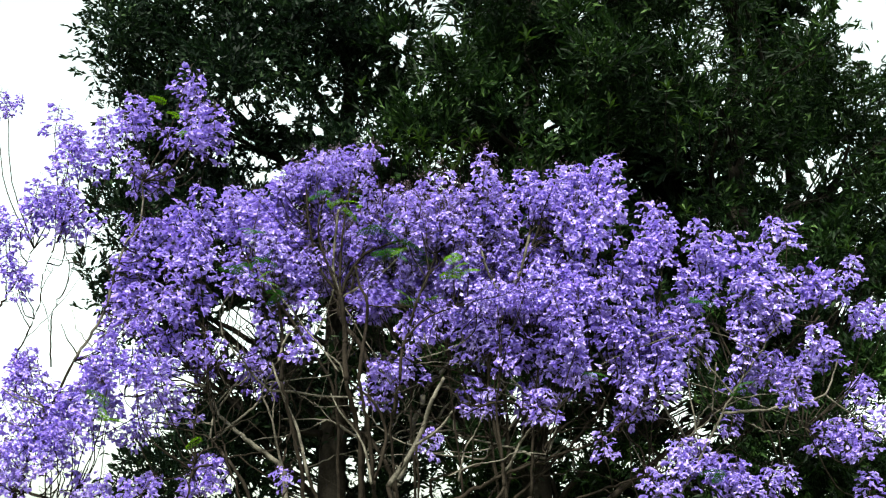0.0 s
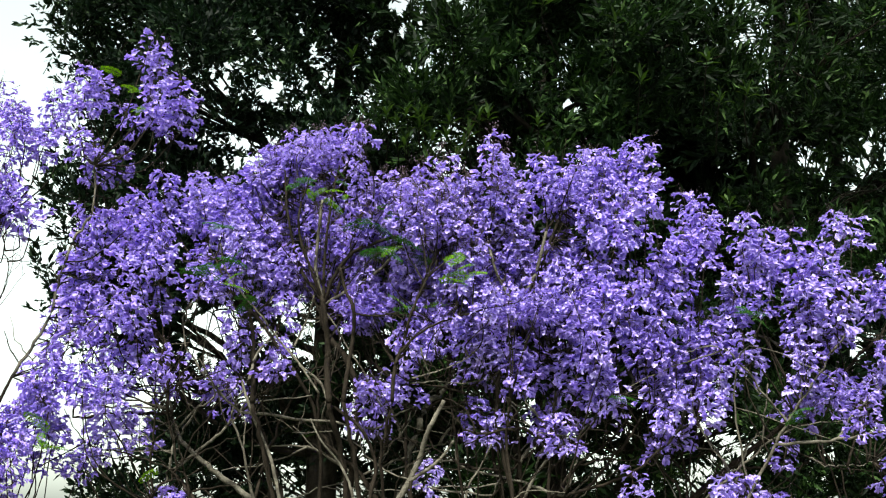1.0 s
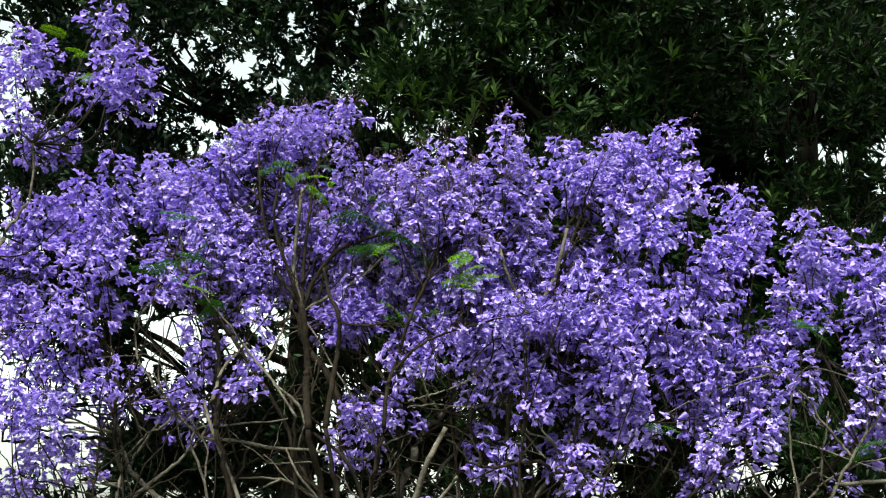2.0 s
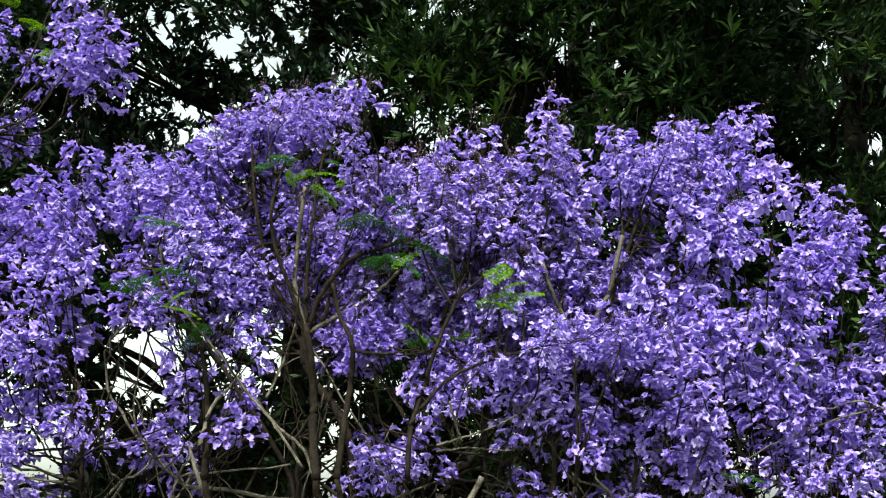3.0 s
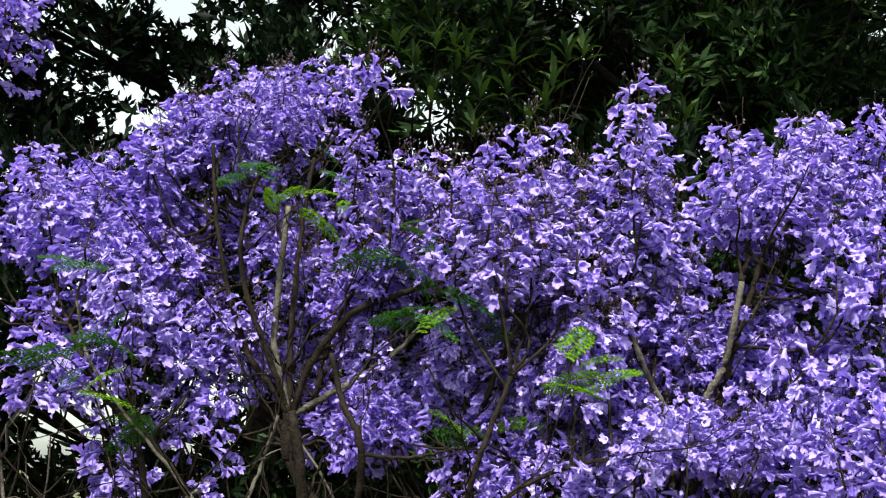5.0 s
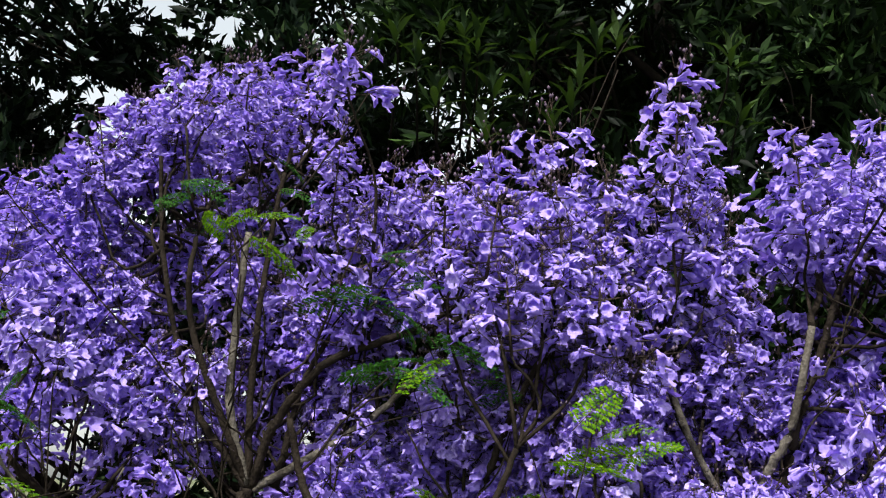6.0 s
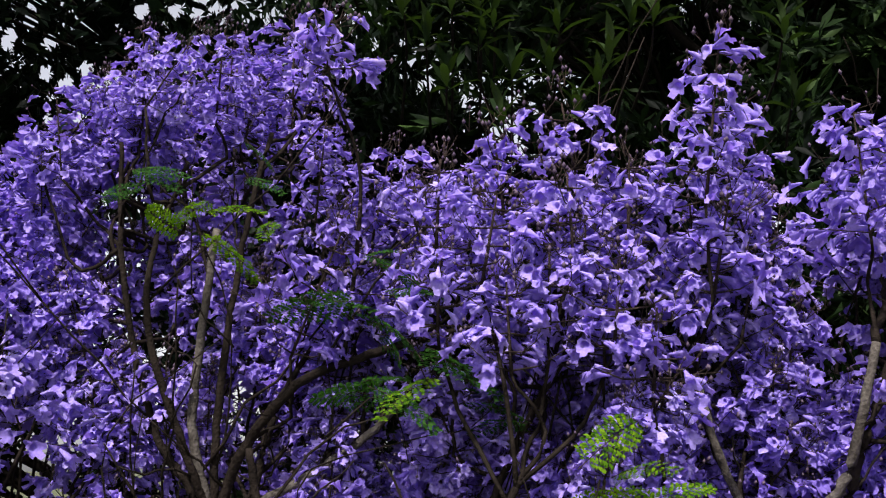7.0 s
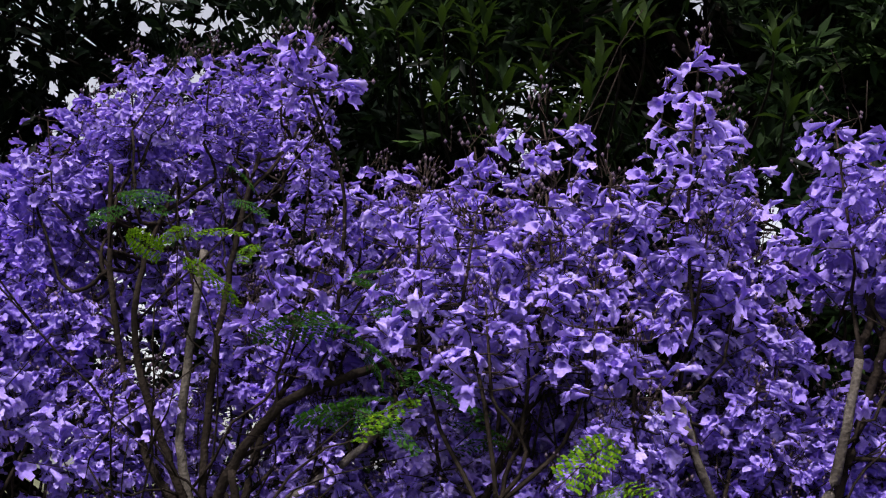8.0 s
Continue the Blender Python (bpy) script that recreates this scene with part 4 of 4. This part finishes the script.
# openings cut through the crowns to fit the camera's view: x, z, half width, half height, how open, eye_no
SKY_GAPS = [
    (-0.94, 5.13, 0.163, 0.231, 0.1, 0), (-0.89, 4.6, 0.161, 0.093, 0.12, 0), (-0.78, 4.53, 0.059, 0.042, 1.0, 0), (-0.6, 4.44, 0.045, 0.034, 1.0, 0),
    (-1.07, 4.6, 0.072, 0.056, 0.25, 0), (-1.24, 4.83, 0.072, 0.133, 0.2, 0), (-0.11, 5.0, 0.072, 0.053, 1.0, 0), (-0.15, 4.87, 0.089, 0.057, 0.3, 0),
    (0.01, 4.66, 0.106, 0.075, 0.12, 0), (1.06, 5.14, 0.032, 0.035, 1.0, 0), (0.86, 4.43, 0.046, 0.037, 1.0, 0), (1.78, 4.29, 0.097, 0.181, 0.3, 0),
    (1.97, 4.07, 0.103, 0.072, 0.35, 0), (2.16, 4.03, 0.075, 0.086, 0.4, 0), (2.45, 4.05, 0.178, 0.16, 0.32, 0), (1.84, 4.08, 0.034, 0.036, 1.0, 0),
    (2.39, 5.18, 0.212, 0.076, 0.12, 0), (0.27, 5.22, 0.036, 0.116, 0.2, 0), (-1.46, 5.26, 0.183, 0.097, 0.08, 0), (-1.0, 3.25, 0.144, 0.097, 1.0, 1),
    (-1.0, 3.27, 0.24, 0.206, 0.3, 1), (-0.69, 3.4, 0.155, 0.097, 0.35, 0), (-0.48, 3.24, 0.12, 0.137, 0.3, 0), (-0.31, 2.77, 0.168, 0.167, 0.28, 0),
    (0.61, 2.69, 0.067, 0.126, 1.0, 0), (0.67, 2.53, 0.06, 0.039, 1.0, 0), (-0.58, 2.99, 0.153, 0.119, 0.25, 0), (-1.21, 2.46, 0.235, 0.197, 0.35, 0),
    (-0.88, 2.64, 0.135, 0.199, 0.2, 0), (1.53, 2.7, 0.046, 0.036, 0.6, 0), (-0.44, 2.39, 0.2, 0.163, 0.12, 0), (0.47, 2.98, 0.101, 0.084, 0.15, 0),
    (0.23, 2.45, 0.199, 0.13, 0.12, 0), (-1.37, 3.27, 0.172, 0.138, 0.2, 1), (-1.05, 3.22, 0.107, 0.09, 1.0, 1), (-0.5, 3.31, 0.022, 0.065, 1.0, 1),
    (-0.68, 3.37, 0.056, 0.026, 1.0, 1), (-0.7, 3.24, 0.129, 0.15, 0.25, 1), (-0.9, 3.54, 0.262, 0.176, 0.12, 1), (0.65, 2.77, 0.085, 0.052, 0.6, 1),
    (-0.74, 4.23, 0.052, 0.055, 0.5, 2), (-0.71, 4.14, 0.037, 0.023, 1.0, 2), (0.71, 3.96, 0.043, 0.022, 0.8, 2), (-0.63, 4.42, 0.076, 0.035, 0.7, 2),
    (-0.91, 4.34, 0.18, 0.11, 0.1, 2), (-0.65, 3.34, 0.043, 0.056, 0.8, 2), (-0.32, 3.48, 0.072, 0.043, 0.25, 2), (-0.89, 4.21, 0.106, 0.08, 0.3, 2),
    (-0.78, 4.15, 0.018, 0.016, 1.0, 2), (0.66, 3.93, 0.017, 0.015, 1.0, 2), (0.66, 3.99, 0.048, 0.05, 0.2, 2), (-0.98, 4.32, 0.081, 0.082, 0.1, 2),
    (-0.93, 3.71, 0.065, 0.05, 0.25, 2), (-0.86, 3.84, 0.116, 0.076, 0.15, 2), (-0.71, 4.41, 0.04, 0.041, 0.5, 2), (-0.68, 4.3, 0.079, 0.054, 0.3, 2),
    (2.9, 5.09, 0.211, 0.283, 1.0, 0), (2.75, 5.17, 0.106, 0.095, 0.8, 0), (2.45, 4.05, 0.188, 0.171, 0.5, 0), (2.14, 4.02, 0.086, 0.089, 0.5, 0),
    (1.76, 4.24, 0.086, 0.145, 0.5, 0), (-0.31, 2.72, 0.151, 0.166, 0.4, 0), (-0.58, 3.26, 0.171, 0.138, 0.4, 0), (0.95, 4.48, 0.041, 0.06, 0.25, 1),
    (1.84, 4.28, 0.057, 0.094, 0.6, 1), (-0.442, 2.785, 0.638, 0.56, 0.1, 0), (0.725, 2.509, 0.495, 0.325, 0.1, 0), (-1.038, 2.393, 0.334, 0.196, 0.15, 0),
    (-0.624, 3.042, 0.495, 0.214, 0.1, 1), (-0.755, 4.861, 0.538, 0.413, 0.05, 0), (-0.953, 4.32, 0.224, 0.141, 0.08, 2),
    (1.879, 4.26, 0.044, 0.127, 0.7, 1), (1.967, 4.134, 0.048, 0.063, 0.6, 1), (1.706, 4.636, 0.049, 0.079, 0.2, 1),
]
# camera positions along its path; each opening is a cone from two of them
CAMERA_EYES = np.array([(0.40, -2.0, 2.0), (0.17, 0.05, 2.5), (-0.05, 1.26, 2.92), (0.15, 2.5, 3.34)])


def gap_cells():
    """Small openings that make up each patch of sky: x, z, radius, eye_no."""
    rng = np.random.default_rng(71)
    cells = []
    for x, z, rx, rz, share, eye_no in SKY_GAPS:
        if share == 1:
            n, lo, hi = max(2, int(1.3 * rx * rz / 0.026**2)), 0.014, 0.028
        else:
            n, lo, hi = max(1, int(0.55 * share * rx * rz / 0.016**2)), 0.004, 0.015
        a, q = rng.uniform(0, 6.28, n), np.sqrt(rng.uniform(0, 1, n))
        cells.append(np.stack([x + rx * q * np.cos(a), z + rz * q * np.sin(a), rng.uniform(lo, hi, n), np.full(n, eye_no)], axis=1))
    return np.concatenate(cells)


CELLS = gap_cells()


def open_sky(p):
    """Which of the leaf places p lie in an opening seen from the camera; the openings widen with depth."""
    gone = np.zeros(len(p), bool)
    for i, eye in enumerate(CAMERA_EYES):
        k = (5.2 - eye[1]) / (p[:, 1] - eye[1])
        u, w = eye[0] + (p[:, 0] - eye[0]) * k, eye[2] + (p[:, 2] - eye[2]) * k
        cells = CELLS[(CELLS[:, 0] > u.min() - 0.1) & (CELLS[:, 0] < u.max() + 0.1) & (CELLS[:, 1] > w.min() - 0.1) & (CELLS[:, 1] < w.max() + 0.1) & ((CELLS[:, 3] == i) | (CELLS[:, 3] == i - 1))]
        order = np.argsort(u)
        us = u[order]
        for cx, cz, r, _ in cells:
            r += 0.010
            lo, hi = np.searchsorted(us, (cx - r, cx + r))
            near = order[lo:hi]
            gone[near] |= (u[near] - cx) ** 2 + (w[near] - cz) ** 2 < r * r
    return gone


def crown_leaves(rng, centres, radii, twigs, leaves, size):
    """Leaf placings: each centre is a tuft of twigs with leaves along them, tips turned outwards and up."""
    n = len(centres)
    d = rng.normal(0, 1, (n, twigs, 3))
    d /= np.linalg.norm(d, axis=2)[:, :, None]
    d[:, :, 2] += 0.8
    d /= np.linalg.norm(d, axis=2)[:, :, None]
    foot = centres[:, None] + d * radii[:, None, None] * rng.uniform(0.2, 0.75, (n, twigs, 1))
    reach = radii[:, None, None] * rng.uniform(0.5, 0.9, (n, twigs, 1))
    t = np.linspace(0.0, 1.0, leaves)[None, None, :, None] ** 0.7
    pos = foot[:, :, None] + d[:, :, None] * reach[:, :, None] * t
    way = d[:, :, None] * (0.35 + 0.9 * t) + rng.normal(0, 0.5, pos.shape)
    way[..., 2] -= 0.05
    pos, way = pos.reshape(-1, 3), way.reshape(-1, 3)
    k = len(pos)
    rot = frames_along(way, rng.uniform(0, 6.28, k), size * rng.uniform(0.65, 1.25, k))
    return np.concatenate([rot, pos[:, :, None]], axis=2)


def evergreen(label, foot, trunk, blobs, mat, seed, tufts, size):
    rng = np.random.default_rng(seed)
    root = new("evergreen_tree")
    root.location = foot
    tagged(root, label, "tree", "evergreen trees behind the jacaranda")
    back_home = Matrix.Translation(-Vector(foot))
    b = Build()
    tube(b, [foot, *trunk], 0.13, 0.04, 12, 0, 6, 0.012, rng)
    ob = part("trunk", b.mesh("trunk", [BARK_FAR]), root, "dark rough trunk")
    ob.matrix_parent_inverse = back_home
    line = smooth_line([foot, *trunk], 8)
    for i, (x, y, z, rx, ry, rz) in enumerate(blobs):
        n = int((0.64 if z > 3.05 else 0.54) * tufts * rx * ry * rz / 0.5)
        # leaf tufts sit on rounded clumps, with dark hollows between the clumps
        per = 7
        m = max(3, n // per)
        u = rng.normal(0, 1, (m, 3))
        u /= np.linalg.norm(u, axis=1)[:, None]
        u *= rng.uniform(0, 1, (m, 1)) ** 0.4
        clump = np.array([x, y, z]) + u * [rx, ry, rz]
        dome = rng.normal(0, 1, (m, per, 3)) + [0, -0.25, 0.55]
        dome /= np.linalg.norm(dome, axis=2)[:, :, None]
        c = (clump[:, None] + dome * rng.uniform(0.16, 0.30, (m, 1, 1)) * [1.15, 1, 0.85] * rng.uniform(0.6, 1.0, (m, per, 1))).reshape(-1, 3)
        n = len(c)
        keep = rng.uniform(0, 1, n) < np.where((c[:, 1] > 6.6) & (c[:, 1] < 7.6), 0.75, 1.0)
        keep &= (c[:, 1] > 4.98) & (c[:, 0] > 0.40 - 0.335 * (c[:, 1] + 2.02))
        c = c[keep]
        if len(c) < 2:
            continue
        shape = (LEAF_V, LEAF_F) if size > 0.06 else (BROAD_V, LEAF_F)
        at = crown_leaves(rng, c, rng.uniform(0.12, 0.24, len(c)), 14, 11, size)
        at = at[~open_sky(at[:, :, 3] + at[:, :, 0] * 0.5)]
        # whole leaves at the face of the crown, plainer ones behind
        face = at[:, 1, 3] < 5.75
        if size < 0.1 and face.sum() > 20:
            v, f = many(*shape, at[face])
            ob = part("crown", quick_mesh("crown", v, f, mat), root)
            ob.matrix_parent_inverse = back_home
            at = at[~face]
        if not len(at):
            continue
        v, f = many(ROUND_V if size < 0.06 else FAR_V, FAR_F, at)
        ob = part("crown", quick_mesh("crown", v, f, mat), root)
        ob.matrix_parent_inverse = back_home
        b = Build()
        start = line[np.argmin(np.abs(line[:, 2] - (z - 0.7)))]
        tube(b, [start, start * 0.5 + np.array([x, y, z]) * 0.5 + rng.normal(0, 0.1, 3), (x, y, z)], 0.028, 0.012, 7, 0, 6, 0.01, rng)
        for q in c[: min(len(c), 16)]:
            tube(b, [np.array([x, y, z]) * 0.5 + start * 0.5, (q + [x, y, z]) * 0.5 + rng.normal(0, 0.05, 3), q], 0.008, 0.003, 5, 0, 4, 0.006, rng)
        ob = part("branch", b.mesh("branch", [BARK_FAR]), root)
        ob.matrix_parent_inverse = back_home
    return root


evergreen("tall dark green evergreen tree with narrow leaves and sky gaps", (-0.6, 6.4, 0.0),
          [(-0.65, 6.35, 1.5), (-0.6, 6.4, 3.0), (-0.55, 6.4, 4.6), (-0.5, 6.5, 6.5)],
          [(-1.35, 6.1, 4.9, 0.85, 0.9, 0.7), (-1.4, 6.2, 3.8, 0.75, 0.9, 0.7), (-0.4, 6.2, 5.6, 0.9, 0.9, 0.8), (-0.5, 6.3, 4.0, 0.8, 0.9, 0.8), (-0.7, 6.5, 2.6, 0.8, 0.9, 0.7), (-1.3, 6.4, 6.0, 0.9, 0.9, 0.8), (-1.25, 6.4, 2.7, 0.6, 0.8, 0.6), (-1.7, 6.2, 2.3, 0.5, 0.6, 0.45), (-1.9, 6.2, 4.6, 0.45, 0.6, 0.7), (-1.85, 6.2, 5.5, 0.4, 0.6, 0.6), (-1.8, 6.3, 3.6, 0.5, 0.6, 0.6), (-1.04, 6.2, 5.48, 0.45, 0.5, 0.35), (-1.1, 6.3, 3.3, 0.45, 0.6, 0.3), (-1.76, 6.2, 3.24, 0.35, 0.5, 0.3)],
          LEAF_DARK_SHADED, 41, 215, 0.052)
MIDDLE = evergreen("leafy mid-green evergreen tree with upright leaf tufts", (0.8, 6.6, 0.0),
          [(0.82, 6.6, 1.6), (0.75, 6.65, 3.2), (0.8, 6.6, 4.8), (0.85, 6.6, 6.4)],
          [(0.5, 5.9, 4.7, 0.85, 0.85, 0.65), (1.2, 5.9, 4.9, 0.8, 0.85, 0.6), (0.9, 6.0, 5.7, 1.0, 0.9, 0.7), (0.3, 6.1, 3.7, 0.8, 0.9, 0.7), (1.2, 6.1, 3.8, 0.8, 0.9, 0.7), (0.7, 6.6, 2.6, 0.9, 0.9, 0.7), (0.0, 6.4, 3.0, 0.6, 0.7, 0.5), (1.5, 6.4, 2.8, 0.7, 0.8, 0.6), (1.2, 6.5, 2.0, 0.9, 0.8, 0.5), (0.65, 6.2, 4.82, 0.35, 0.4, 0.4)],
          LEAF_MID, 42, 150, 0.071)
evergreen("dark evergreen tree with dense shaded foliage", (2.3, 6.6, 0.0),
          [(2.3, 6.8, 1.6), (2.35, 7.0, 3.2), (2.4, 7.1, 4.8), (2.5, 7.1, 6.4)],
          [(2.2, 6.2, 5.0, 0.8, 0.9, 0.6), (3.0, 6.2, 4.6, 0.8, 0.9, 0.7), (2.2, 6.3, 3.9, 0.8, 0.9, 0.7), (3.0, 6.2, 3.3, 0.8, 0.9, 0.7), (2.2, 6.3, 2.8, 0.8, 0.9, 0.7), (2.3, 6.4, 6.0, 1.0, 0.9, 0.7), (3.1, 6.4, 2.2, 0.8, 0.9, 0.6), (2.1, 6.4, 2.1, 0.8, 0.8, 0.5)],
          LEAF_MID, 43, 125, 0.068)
# two trees added as a dark backing that closes holes in the nearer crowns
evergreen("dark evergreen tree added further back to close sky holes", (0.6, 8.9, 0.0),
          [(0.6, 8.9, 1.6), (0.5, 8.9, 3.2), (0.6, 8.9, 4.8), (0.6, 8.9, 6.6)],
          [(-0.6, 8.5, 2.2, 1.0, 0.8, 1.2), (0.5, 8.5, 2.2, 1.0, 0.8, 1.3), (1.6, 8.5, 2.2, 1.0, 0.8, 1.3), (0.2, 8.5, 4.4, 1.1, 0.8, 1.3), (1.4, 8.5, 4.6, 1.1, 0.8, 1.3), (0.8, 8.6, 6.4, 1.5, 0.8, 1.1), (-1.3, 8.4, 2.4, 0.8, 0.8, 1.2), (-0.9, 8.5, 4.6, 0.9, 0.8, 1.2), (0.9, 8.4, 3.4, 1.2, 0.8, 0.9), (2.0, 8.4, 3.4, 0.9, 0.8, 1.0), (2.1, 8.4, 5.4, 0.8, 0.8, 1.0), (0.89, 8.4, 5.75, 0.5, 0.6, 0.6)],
          LEAF_DARK_SHADED, 44, 62, 0.15)
evergreen("broad dark evergreen tree added further back to close sky holes", (3.3, 8.9, 0.0),
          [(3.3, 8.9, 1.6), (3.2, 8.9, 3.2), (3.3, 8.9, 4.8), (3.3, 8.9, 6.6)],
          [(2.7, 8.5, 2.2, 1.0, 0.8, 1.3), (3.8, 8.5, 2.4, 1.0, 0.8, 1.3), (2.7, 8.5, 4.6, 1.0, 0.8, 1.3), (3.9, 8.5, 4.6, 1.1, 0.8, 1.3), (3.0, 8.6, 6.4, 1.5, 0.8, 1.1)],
          LEAF_DARK_SHADED, 45, 62, 0.15)


# ---- leaf rosettes in the lit tone at the face of the middle evergreen ----
def leaf_mesh(seed):
    """A single narrow leaf, folded along its midrib and arched; 1 m long before scaling."""
    rng = np.random.default_rng(seed)
    v, f = [], []
    for t, w in ((0, 0.012), (0.18, 0.075), (0.42, 0.125), (0.68, 0.10), (0.88, 0.045), (1.0, 0.006)):
        z = 0.10 * math.sin(t * 2.4) - 0.16 * t * t * rng.uniform(0.8, 1.3)
        v += [(t, w, z + w * 0.35), (t, 0, z), (t, -w, z + w * 0.35)]
    for i in range(5):
        for j in range(2):
            f.append((i * 3 + j, i * 3 + j + 1, i * 3 + j + 4, i * 3 + j + 3))
    b = Build()
    b.add(v, f)
    return b.mesh("leaf", [LEAF_LIT])


def rosettes(tree):
    rng = np.random.default_rng(61)
    leaves = [leaf_mesh(s) for s in range(4)]
    home = Matrix.Translation(-Vector(tree.location))
    for x, y, z in ROSETTES:
        b = Build()
        top = np.array([x, y, z])
        tube(b, [top + [rng.normal(0, 0.05), 0.35, -0.22], top + [0, 0.1, -0.1], top], 0.004, 0.002, 5, 0, 4)
        shoot = part("shoot", b.mesh("shoot", [BARK_FAR]), tree)
        shoot.matrix_parent_inverse = home
        for k in range(9):
            turn = k * 2.4 + rng.normal(0, 0.25)
            rise = 0.35 + 0.11 * k + rng.normal(0, 0.12)
            ob = new("leaf", leaves[rng.integers(0, 4)])
            ob.parent = shoot
            ob.matrix_parent_inverse = Matrix()
            size = rng.uniform(0.055, 0.085)
            ob.matrix_basis = Matrix.LocRotScale(Vector((x, y, z - 0.006 * (9 - k))), Euler((rng.normal(0, 0.2), -rise, turn)), (size, size, size))


rosettes(MIDDLE)
